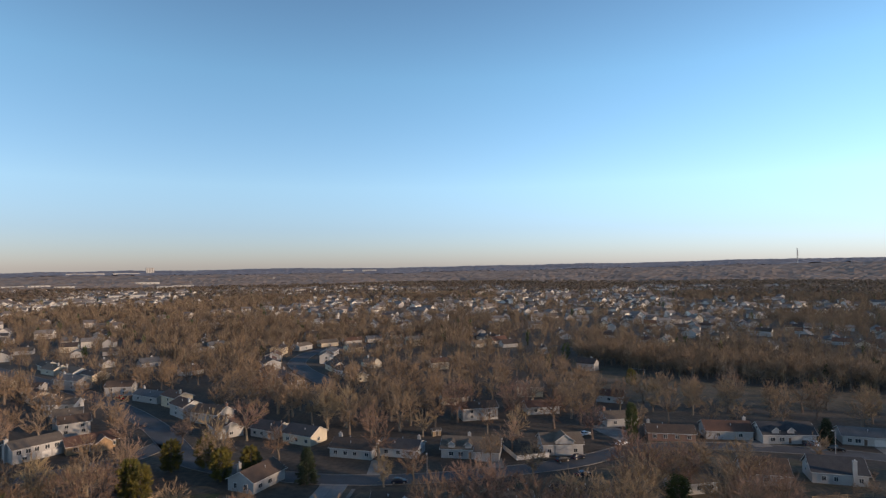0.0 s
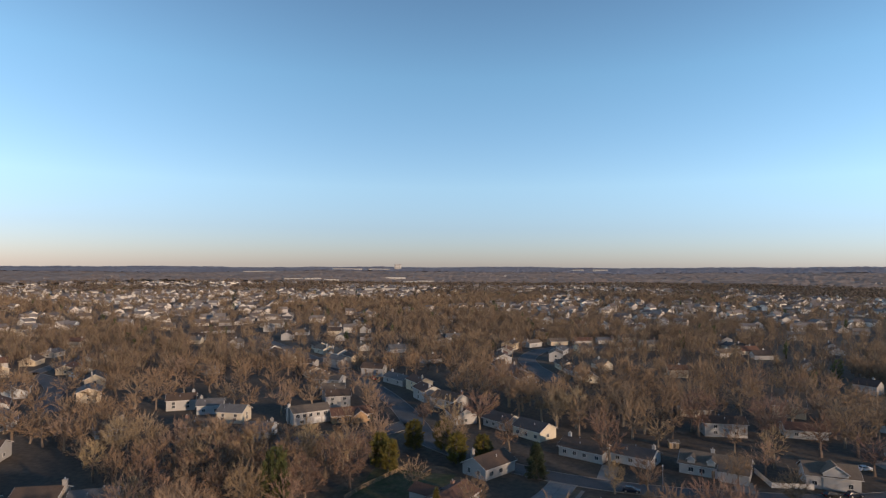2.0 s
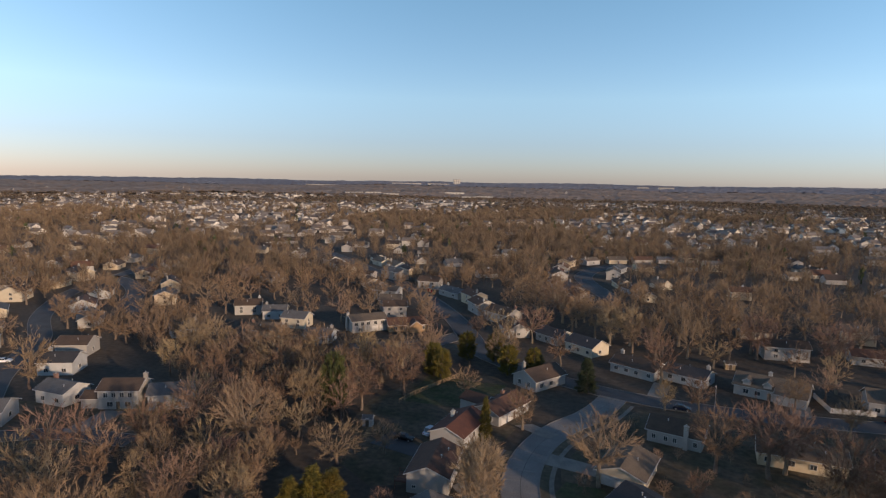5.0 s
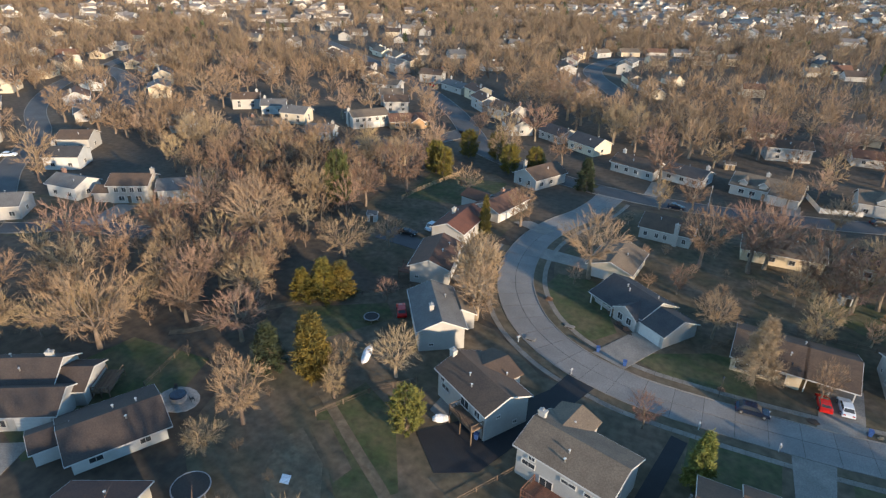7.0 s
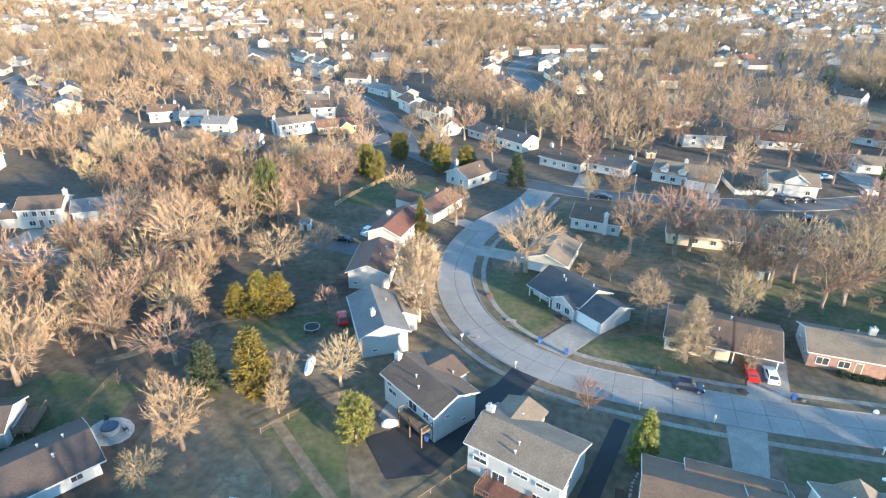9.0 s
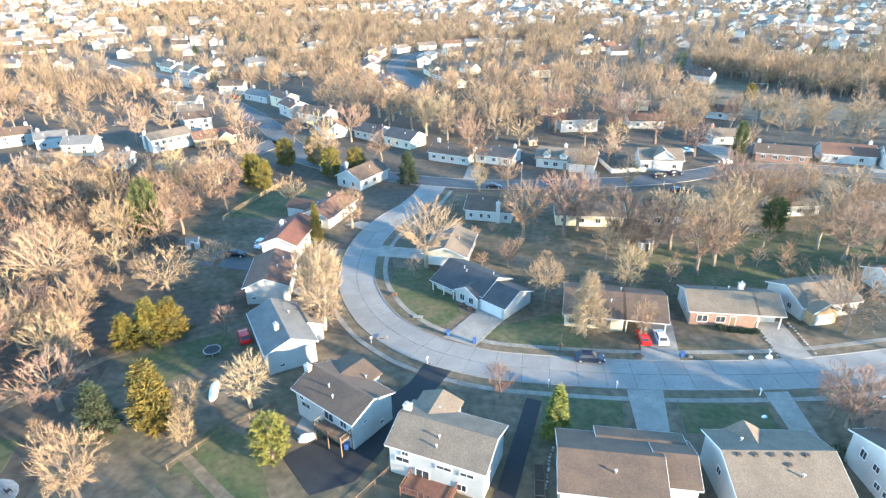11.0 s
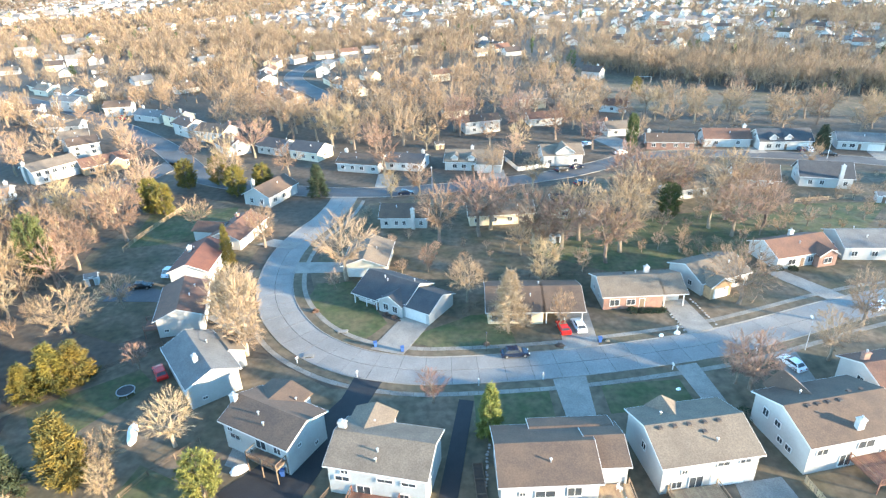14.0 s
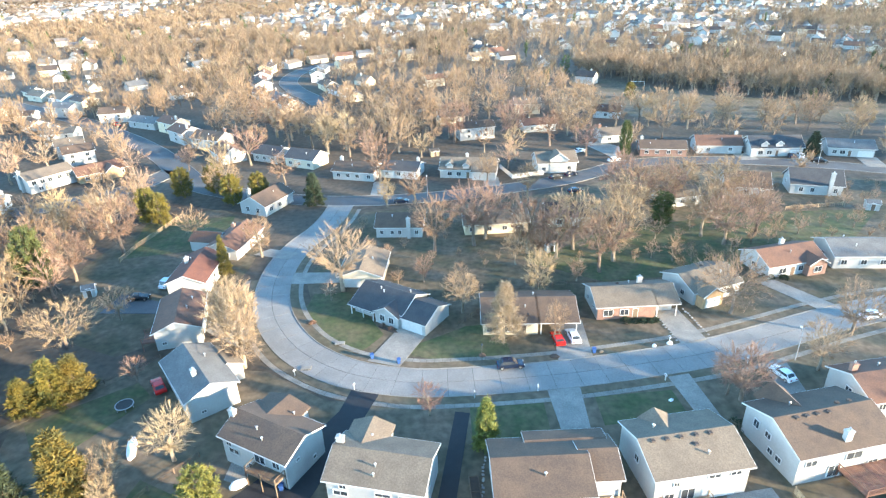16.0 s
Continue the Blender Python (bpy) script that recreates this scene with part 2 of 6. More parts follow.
M.update({
    "white": mat("white_siding", (0.335, 0.328, 0.315), (0.3, 0.294, 0.284), 0.5, 0.55, 4.0, 0.1, amp=0.05),
    "cream": mat("cream_siding", (0.48, 0.43, 0.34), (0.42, 0.37, 0.29), 0.5, 0.6, 4.0, 0.1, amp=0.05),
    "tan": mat("tan_siding", (0.5, 0.42, 0.3), (0.43, 0.35, 0.25), 0.5, 0.6, 4.0, 0.1, amp=0.05),
    "greysiding": mat("grey_siding", (0.42, 0.43, 0.43), (0.36, 0.37, 0.37), 0.5, 0.6, 4.0, 0.1, amp=0.05),
    "orange": mat("ochre_brick", (0.34, 0.22, 0.12), (0.27, 0.175, 0.1), 1.5, 0.85, 9.0, 0.3),
    "brick": mat("red_brick", (0.22, 0.125, 0.095), (0.17, 0.1, 0.08), 1.5, 0.85, 9.0, 0.3),
    "trim": mat("white_trim", (0.5, 0.49, 0.475), (0.45, 0.44, 0.43), 2.0, 0.5, amp=0.05),
    "roof_brown": shingle("brown_shingles", (0.087, 0.058, 0.041), (0.064, 0.044, 0.034)),
    "roof_tan": shingle("tan_shingles", (0.133, 0.105, 0.080), (0.106, 0.084, 0.065)),
    "roof_grey": shingle("grey_shingles", (0.112, 0.112, 0.115), (0.087, 0.087, 0.090)),
    "roof_navy": shingle("near_black_shingles", (0.035, 0.037, 0.043), (0.047, 0.047, 0.051)),
    "roof_red": shingle("red_brown_shingles", (0.112, 0.043, 0.028), (0.084, 0.034, 0.025)),
    "roof_rust": shingle("rust_brown_shingles", (0.122, 0.061, 0.040), (0.094, 0.049, 0.035)),
    "roof_dark": shingle("dark_brown_shingles", (0.056, 0.042, 0.037), (0.044, 0.034, 0.031)),
    "glass": mat("window_glass", (0.03, 0.036, 0.045), (0.05, 0.055, 0.06), 0.6, 0.08),
    "metal": mat("galvanised_metal", (0.5, 0.5, 0.5), (0.42, 0.42, 0.42), 3.0, 0.4, metal=0.8),
    "wood": mat("weathered_wood", (0.13, 0.09, 0.062), (0.1, 0.07, 0.05), 1.5, 0.85, 14.0, 0.3, per_object=0.15),
    "redwood": mat("stained_deck", (0.16, 0.075, 0.05), (0.12, 0.06, 0.042), 1.5, 0.8, 14.0, 0.3, per_object=0.12),
    "palewood": mat("pale_wood", (0.36, 0.25, 0.15), (0.28, 0.19, 0.115), 1.5, 0.8, 14.0, 0.3, per_object=0.12),
    "rubber": mat("black_rubber", (0.02, 0.02, 0.02), (0.03, 0.03, 0.03), 4.0, 0.8),
    "bark": mat("grey_brown_bark", (0.17, 0.13, 0.1), (0.12, 0.092, 0.072), 1.2, 0.9, 12.0, 0.5, per_object=0.3),
    "twig": mat("bare_twigs", (0.245, 0.165, 0.102), (0.185, 0.125, 0.078), 0.5, 0.9, 5.0, per_object=0.3),
    "twig_cream": mat("pale_twigs", (0.285, 0.205, 0.128), (0.225, 0.162, 0.102), 0.5, 0.9, 5.0, per_object=0.15),
    "bark_cream": mat("pale_bark", (0.27, 0.215, 0.16), (0.19, 0.152, 0.112), 1.2, 0.9, 12.0, 0.5, per_object=0.15),
    "twig_red": mat("reddish_twigs", (0.235, 0.145, 0.108), (0.18, 0.11, 0.083), 0.5, 0.9, 5.0, per_object=0.2),
    "twig_rust": mat("rust_needles", (0.21, 0.145, 0.098), (0.165, 0.118, 0.08), 0.8, 0.9, 6.0, per_object=0.15),
    "leaf_gold": mat("golden_green_foliage", (0.150, 0.112, 0.013), (0.064, 0.064, 0.012), 0.6, 0.8, 5.0, per_object=0.15),
    "leaf_pine": mat("pine_foliage", (0.064, 0.074, 0.016), (0.035, 0.048, 0.013), 0.6, 0.8, 5.0, per_object=0.2),
    "leaf_ypine": mat("yellow_green_needles", (0.150, 0.143, 0.026), (0.090, 0.098, 0.019), 0.6, 0.8, 5.0, per_object=0.12),
    "leaf_dark": mat("dark_cedar_foliage", (0.030, 0.047, 0.019), (0.021, 0.032, 0.015), 0.6, 0.8, 5.0, per_object=0.2),
    "wood_far": mat("distant_bare_woods", (0.19, 0.134, 0.088), (0.14, 0.1, 0.068), 0.012, 0.95, 0.2, per_island=0.25),
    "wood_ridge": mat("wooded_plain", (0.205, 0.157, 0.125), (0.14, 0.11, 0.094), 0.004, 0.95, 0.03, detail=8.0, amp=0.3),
    # ridge: brown woods shifted to blue-grey, distance haze put into the base colour
    "ridge": mat("haze_tinted_ridges", (0.16, 0.155, 0.175), (0.115, 0.118, 0.145), 0.0025, 0.95, 0.02, detail=8.0, amp=0.2),
    "ever_far": mat("distant_evergreens", (0.05, 0.065, 0.025), (0.04, 0.05, 0.02), 0.05, 0.95, 0.3, per_island=0.3),
    "far_wall": mat("distant_pale_walls", (0.56, 0.53, 0.49), (0.42, 0.39, 0.35), 0.02, 0.7, 0.3, per_island=0.2),
    "far_roof": mat("distant_roofs", (0.17, 0.15, 0.14), (0.12, 0.105, 0.1), 0.02, 0.9, 0.5, per_island=0.3),
    "tarp": mat("white_tarpaulin", (0.75, 0.77, 0.8), (0.66, 0.68, 0.72), 1.5, 0.45, 5.0, 0.4),
    "blue": mat("blue_plastic", (0.03, 0.08, 0.24), (0.025, 0.06, 0.19), 2.0, 0.4),
    "walk": mat("sidewalk_concrete", (0.2, 0.18, 0.155), (0.15, 0.138, 0.12), 0.6, 0.85, 6.0, 0.15, per_object=0.1),
    "plot": mat("dry_tan_earth", (0.15, 0.115, 0.075), (0.105, 0.08, 0.052), 0.4, 0.95, 1.2, 0.4, detail=8.0, amp=0.25),
    "stone": mat("grey_stones", (0.3, 0.28, 0.26), (0.22, 0.21, 0.2), 2.0, 0.9, 8.0, 0.4, per_object=0.2),
    "mulch": mat("dark_mulch", (0.06, 0.042, 0.032), (0.045, 0.033, 0.027), 2.0, 0.95, 8.0, 0.5),
    "lamp_grey": mat("lamp_post_paint", (0.3, 0.3, 0.31), (0.25, 0.25, 0.26), 2.0, 0.5),
})
for key, c in (("paint_red", (0.45, 0.015, 0.012)), ("paint_silver", (0.55, 0.6, 0.66)), ("paint_navy", (0.012, 0.02, 0.042)), ("paint_white", (0.75, 0.76, 0.78)), ("paint_black", (0.015, 0.016, 0.018))):
    M[key] = mat(key, c, [v * 0.92 for v in c], 2.0, 0.25)
M["lens_red"] = mat("red_lens", (0.35, 0.01, 0.01), None, 4.0, 0.2)
M["lens_clear"] = mat("clear_lens", (0.7, 0.7, 0.7), None, 4.0, 0.15)

# ---------- yards ----------
def sheet(name, pts, z, material, label, category):
    bm = bmesh.new()
    prism(bm, pts, -0.15, z)
    bmesh.ops.recalc_face_normals(bm, faces=bm.faces)
    return tagged(part(name, bm, material), label, category, kind="structure")


def along(c, a, b):
    """The stretch of a line between two shares of its length."""
    n = len(c)
    return c[int(a * n):max(int(b * n), int(a * n) + 3)]


sheet("lawn", [(-22, 160), (-27, 148), (-30, 136), (-31, 118), (-26, 101), (-14, 91), (0, 87.5), (40, 92), (75, 103), (130, 108), (150, 165), (120, 178), (90, 190), (66, 188), (40, 172), (10, 164)], 0.02, "lawn", "patchy winter lawns between the houses", "lawn")
sheet("lawn", [(-46, 150), (-47, 118), (-45, 104), (-62, 92), (-80, 100), (-88, 130), (-84, 160), (-66, 166)], 0.02, "lawn", "shaded green back lawns beside the woods", "lawn")
sheet("lawn", [(-20, 77.5), (-32, 86), (-44, 88), (-52, 92), (-70, 74), (-60, 40), (-40, 25), (60, 30), (110, 70), (110, 98), (76, 92), (40, 80.5), (0, 77)], 0.02, "dry", "dormant tan yards with green patches", "lawn")
sheet("lawn", [(-9, 91), (-2, 87.8), (12, 88), (10.5, 99), (4, 98.5), (-1, 95.5)], 0.035, "green", "mown green front lawn", "lawn")
sheet("lawn", [(-28.5, 113), (-29.5, 104.5), (-23, 95.5), (-15.5, 91.5), (-12, 96.5), (-16, 104), (-21, 113.5)], 0.035, "green", "green corner lawn round the dark-roofed house", "lawn")
sheet("lawn", [(20, 125), (36, 114), (64, 118), (100, 130), (120, 150), (80, 150), (40, 140)], 0.035, "green", "green back lawns behind the ranch houses", "lawn")
sheet("lawn", [(24, 76.5), (37, 77.5), (37.5, 71.5), (24, 69.8)], 0.035, "green", "green front lawn beside a driveway", "lawn")
sheet("lawn", [(3.5, 75.5), (15.5, 76), (15.5, 67), (3.5, 66.5)], 0.035, "green", "green front lawn with a small pine", "lawn")
sheet("lawn", [(-44, 62), (-36, 58), (-28, 46), (-33, 40), (-46, 52)], 0.035, "green", "green back lawn with worn patches", "lawn")
sheet("lawn", [(-60, 64), (-50, 80), (-54, 84), (-68, 74)], 0.035, "green", "fenced green back lawn", "lawn")
sheet("lawn", [(-60, 160), (-84, 156), (-80, 134), (-62, 138), (-58, 148)], 0.035, "green", "shaded green lawn behind a white fence", "lawn")
sheet("lawn", [(-90, 30), (-86, 52), (-70, 54), (-66, 42), (-74, 26)], 0.035, "green", "shaded green lawn by the woods", "lawn")
FIELD = [(62, 308), (82, 374), (118, 322), (138, 298), (190, 276), (250, 250), (235, 225), (170, 240), (130, 250), (85, 262), (68, 285)]
sheet("field", FIELD, 0.05, "lawn", "open grass field with a goal", "field")
sheet("lawn", [(-150, 62), (-120, 78), (-126, 94), (-150, 92), (-172, 80)], 0.02, "lawn", "shaded lawns by a lane", "lawn")
sheet("garden_plot", [(-46.1, 49.2), (-47.4, 45.3), (-45.2, 39.6), (-41.7, 37.0), (-36.1, 40.5), (-39.3, 45.1)], 0.045, "plot", "dry tan garden plot", "garden")
sheet("garden_plot", [(-46.2, 50.5), (-43.9, 52.2), (-35.4, 46.3), (-36.2, 43.2), (-39.0, 45.4)], 0.045, "dry", "dry grassed garden plot", "garden")
sheet("paving_slab", [(-42.8, 41.2), (-41.6, 41.5), (-41.0, 40.2), (-42.2, 39.9)], 0.1, "tarp", "small white slab on dry grass", "slab")
tagged(strip("track", curve_pts([(-49, 57), (-43.3, 53.5), (-35.9, 48.8), (-29, 44.5), (-24, 40)], 1.5), -0.8, 0.8, -0.1, 0.055, "plot"), "worn tan dirt track across the yard", "track", kind="structure")
tagged(strip("track", curve_pts([(-82, 56), (-78, 60), (-72, 72), (-64, 80), (-56, 88)], 1.5), -0.7, 0.7, -0.1, 0.055, "plot"), "worn pale path behind the fence", "track", kind="structure")
for a, b, o in ((0.02, 0.95, 1), (0.2, 0.95, -1)):
    c_ = curve_pts(MAIN, 1.6)
    c_ = along(c_, a, b)
    w = strip("sidewalk", c_, o * 5.75, o * 6.65, -0.1, 0.04, "mulch")
    tagged(w, "pale concrete sidewalk along the street", "sidewalk", kind="structure")
    n_ = normals(c_)
    for i in range(len(c_) - 1):
        d_ = (c_[i + 1] - c_[i]) * 0.012
        v_ = []
        for p_, q_ in ((c_[i] + d_, i), (c_[i + 1] - d_, i + 1)):
            for f_ in (5.7, 6.7):
                v_ += [(*(p_ + n_[q_] * o * f_), 0.0), (*(p_ + n_[q_] * o * f_), 0.065)]
        raw("slab", v_, [(1, 3, 7, 5) if o < 0 else (5, 7, 3, 1), (0, 1, 5, 4), (2, 6, 7, 3), (0, 2, 3, 1), (4, 5, 7, 6)], "walk", w)
    v = strip("verge", c_, o * 3.9, o * 5.65, -0.1, 0.05, "dry")
    tagged(v, "narrow grass verge beside the kerb", "verge", kind="structure")
DRIVES = [
    ([(16.6, 78.7), (22.2, 79), (21.6, 68), (17.2, 68)], "concrete", "pale concrete driveway"),
    ([(37.6, 80.9), (41.4, 81.6), (42.8, 66), (39.6, 66)], "concrete", "pale concrete driveway"),
    ([(42, 102.4), (47, 102.4), (48.6, 91.4), (43.4, 90)], "concrete", "worn concrete driveway"),
    ([(21, 99.5), (27, 99.5), (26.4, 87.2), (20, 86.6)], "concrete", "driveway in front of a carport"),
    ([(-8.8, 99.5), (-3.2, 97.2), (-8.4, 86.2), (-14.4, 88.2)], "concrete", "clean concrete driveway"),
    ([(68, 112), (72, 113), (79, 101.6), (74.6, 100.4)], "concrete", "long concrete driveway"),
    ([(-35, 123.5), (-35, 118), (-23, 118), (-23, 122.8)], "concrete", "short concrete driveway"),
    ([(-25.6, 51), (-20.5, 54), (-13, 74.5), (-11.5, 78.8), (-16.2, 80.5), (-17.6, 75), (-23, 66), (-31.5, 56.5)], "sealed", "freshly sealed black asphalt driveway"),
    ([(-3.0, 50), (-0.4, 50), (3.4, 73.5), (1.1, 74)], "sealed", "freshly sealed black side driveway"),
    ([(36.5, 56), (43, 57), (45, 40), (35, 38)], "concrete", "broad concrete back driveway"),
    ([(-48, 100), (-40, 94), (-37, 97.5), (-45.5, 106)], "concrete", "shaded concrete driveway"),
    ([(-72, 116), (-62, 112), (-60, 107), (-73, 108)], "asphalt", "gravelly parking pad behind houses"),
    ([(-31.8, 66.4), (-29, 65), (-28.6, 60), (-32, 61.5)], "concrete", "small concrete patio"),
    ([(-80.6, 26.0), (-76.2, 28.8), (-73.5, 22), (-75, 12), (-84, 14)], "concrete", "pale concrete driveway by a lawn"),
    ([(-142, 90), (-137, 92), (-133, 80), (-139, 76)], "concrete", "pale driveway by the woods"),
    ([(-47.5, 134), (-44, 137), (-36, 134), (-38, 130.5)], "concrete", "driveway crossing the verge"),
    ([(55, 83.5), (59.5, 84.8), (58, 72), (54.5, 72)], "concrete", "concrete driveway with a parked car"),
    ([(104, 203), (110, 203), (110, 196), (104, 196)], "concrete", "short pale driveway"),
    ([(122, 200), (127, 199), (125, 190.5), (120, 191.5)], "concrete", "short pale driveway"),
    ([(143, 196), (149, 194), (146, 183), (140, 185)], "concrete", "short pale driveway"),
    ([(14, 187), (19, 186.5), (19, 178), (14, 178)], "concrete", "short pale driveway"),
    ([(-22, 186), (-17, 186), (-17, 173), (-22, 173)], "concrete", "short pale driveway"),
    ([(55, 222), (62, 226), (70, 212), (62, 202)], "concrete", "short pale driveway"),
]
for i, (pts, m_, lab) in enumerate(DRIVES):
    sheet("driveway", pts, 0.075 + 0.004 * (i % 3), m_, lab, "driveway")
# concrete street slabs with dark joints
def slabs():
    c = curve_pts(MAIN, 0.5)
    n = normals(c)
    k = 9
    for i in range(0, len(c) - k, k):
        for o0, o1 in ((-3.68, -0.05), (0.05, 3.68)):
            v, f = [], []
            idx = [i, i + 3, i + 6, i + 9]
            for j, q in enumerate(idx):
                p = c[q].copy()
                if j == 0:
                    p = p + (c[q + 1] - c[q]) * 0.14
                for o in (o0, o1):
                    v.append((*(p + n[q] * o), 0.045))
                    v.append((*(p + n[q] * o), -0.05))
            for j in range(3):
                a = 4 * j
                f += [(a, a + 4, a + 6, a + 2), (a, a + 1, a + 5, a + 4), (a + 2, a + 6, a + 7, a + 3)]
            f += [(0, 2, 3, 1), (12, 13, 15, 14)]
            raw("slab", v, f, "slab", main_road)


slabs()
HOUSES = []


def gable(h, x0, x1, y0, y1, eave, rise, roof, wall, over=0.4, z0=-0.3, plain=False):
    """A wing with its ridge along x: walls, roof and white rake boards."""
    yc, b = (y0 + y1) / 2, (y1 - y0) / 2
    bm = bmesh.new()
    ends = []
    for sx in (x0, x1):
        ends.append([bm.verts.new(p) for p in ((sx, y0, z0), (sx, y1, z0), (sx, y1, eave), (sx, yc, eave + rise), (sx, y0, eave))])
    bm.faces.new(ends[0][::-1])
    bm.faces.new(ends[1])
    for i in range(5):
        bm.faces.new((ends[0][i], ends[0][(i + 1) % 5], ends[1][(i + 1) % 5], ends[1][i]))
    bmesh.ops.recalc_face_normals(bm, faces=bm.faces)
    if wall:
        part("wall", bm, wall, h)
    else:
        bm.free()
    k = rise / b
    d = eave - over * k

    def slab_(xa, xb, lo, hi, name, m_):
        bm = bmesh.new()
        prof = [(y0 - over, d + lo), (yc, eave + rise + lo), (y1 + over, d + lo), (y1 + over, d + hi), (yc, eave + rise + hi), (y0 - over, d + hi)]
        e = [[bm.verts.new((sx, py, pz)) for py, pz in prof] for sx in (xa, xb)]
        for s_, q in ((1, [0, 1, 4, 5]), (1, [1, 2, 3, 4])):
            bm.faces.new([e[0][i] for i in q][::-1])
            bm.faces.new([e[1][i] for i in q])
        for i in range(6):
            bm.faces.new((e[0][i], e[0][(i + 1) % 6], e[1][(i + 1) % 6], e[1][i]))
        bmesh.ops.recalc_face_normals(bm, faces=bm.faces)
        return part(name, bm, m_, h)

    r = slab_(x0 - over, x1 + over, 0.04, 0.22, "roof", roof)
    if plain:
        return r
    slab_(x0 - over - 0.06, x0 - over, 0.0, 0.2, "rake_board", "trim")
    slab_(x1 + over, x1 + over + 0.06, 0.0, 0.2, "rake_board", "trim")
    for s in (y0 - over, y1 + over):
        bm = boxed(x0 - over, x1 + over, min(s, s + math.copysign(0.1, s - yc)), max(s, s + math.copysign(0.1, s - yc)), d + 0.02, d + 0.16)
        part("gutter", bm, "trim", h)
    return r


def turned(side, L, W, cx=0, cy=0):
    """Pose of a wall's outer face: x along it, y out of it."""
    return {"n": pose(cx, cy - W / 2, 0, 0, 0, 180), "s": pose(cx, cy + W / 2, 0, 0, 0, 0), "w": pose(cx - L / 2, cy, 0, 0, 0, 90), "e": pose(cx + L / 2, cy, 0, 0, 0, -90)}[side]


def window(h, m, p, z, w, hh):
    bm = bmesh.new()
    t = 0.09
    for a in ((p - w / 2 - t, p - w / 2, -0.02, 0.07, z - hh / 2 - t, z + hh / 2 + t), (p + w / 2, p + w / 2 + t, -0.02, 0.07, z - hh / 2 - t, z + hh / 2 + t),
              (p - w / 2, p + w / 2, -0.02, 0.07, z + hh / 2, z + hh / 2 + t), (p - w / 2 - 0.05, p + w / 2 + 0.05, -0.02, 0.12, z - hh / 2 - t, z - hh / 2), (p - 0.03, p + 0.03, -0.02, 0.05, z - hh / 2, z + hh / 2)):
        box(bm, a[0], a[1], a[2], a[3] + 0.06, a[4], a[5], m)
    wi = part("window", bm, "trim", h)
    bm = bmesh.new()
    box(bm, p - w / 2, p + w / 2, -0.02, 0.08, z - hh / 2, z + hh / 2, m)
    part("pane", bm, "glass", wi)


def garage(h, m, p, w, material="trim"):
    bm = bmesh.new()
    box(bm, p - w / 2, p + w / 2, -0.02, 0.04, 0.05, 2.2, m)
    g = part("garage_door", bm, material, h, "white sectional garage door")
    for i in range(4):
        bm = bmesh.new()
        box(bm, p - w / 2 + 0.06, p + w / 2 - 0.06, 0.0, 0.07, 0.08 + i * 0.53, 0.56 + i * 0.53, m)
        part("panel", bm, material, g)


def door(h, m, p, z=0.1, w=0.95, material="wood"):
    bm = bmesh.new()
    box(bm, p - w / 2 - 0.1, p + w / 2 + 0.1, -0.02, 0.075, z, z + 2.15, m)
    f = part("door_frame", bm, "trim", h)
    bm = bmesh.new()
    box(bm, p - w / 2, p + w / 2, 0.0, 0.09, z, z + 2.03, m)
    part("door", bm, material, f)


def chimney(h, x, y, z0, z1, w, d, material):
    bm = boxed(x - w / 2, x + w / 2, y - d / 2, y + d / 2, z0, z1)
    box(bm, x - w / 2 - 0.08, x + w / 2 + 0.08, y - d / 2 - 0.08, y + d / 2 + 0.08, z1 - 0.25, z1 - 0.05)
    c = part("chimney", bm, material, h)
    bm = bmesh.new()
    bmesh.ops.create_cone(bm, cap_ends=True, segments=10, radius1=0.14, radius2=0.14, depth=0.5, matrix=pose(x, y, z1 + 0.15))
    part("flue", bm, "metal", c)


def vent(h, x, y, z):
    bm = bmesh.new()
    bmesh.ops.create_cone(bm, cap_ends=True, segments=8, radius1=0.11, radius2=0.1, depth=0.7, matrix=pose(x, y, z + 0.2))
    bmesh.ops.create_cone(bm, cap_ends=True, segments=8, radius1=0.2, radius2=0.05, depth=0.15, matrix=pose(x, y, z + 0.6))
    part("vent", bm, "metal", h)


def roof_box(h, x, y, z):
    part("roof_vent", boxed(x - 0.25, x + 0.25, y - 0.25, y + 0.25, z - 0.2, z + 0.22), "roof_dark", h)


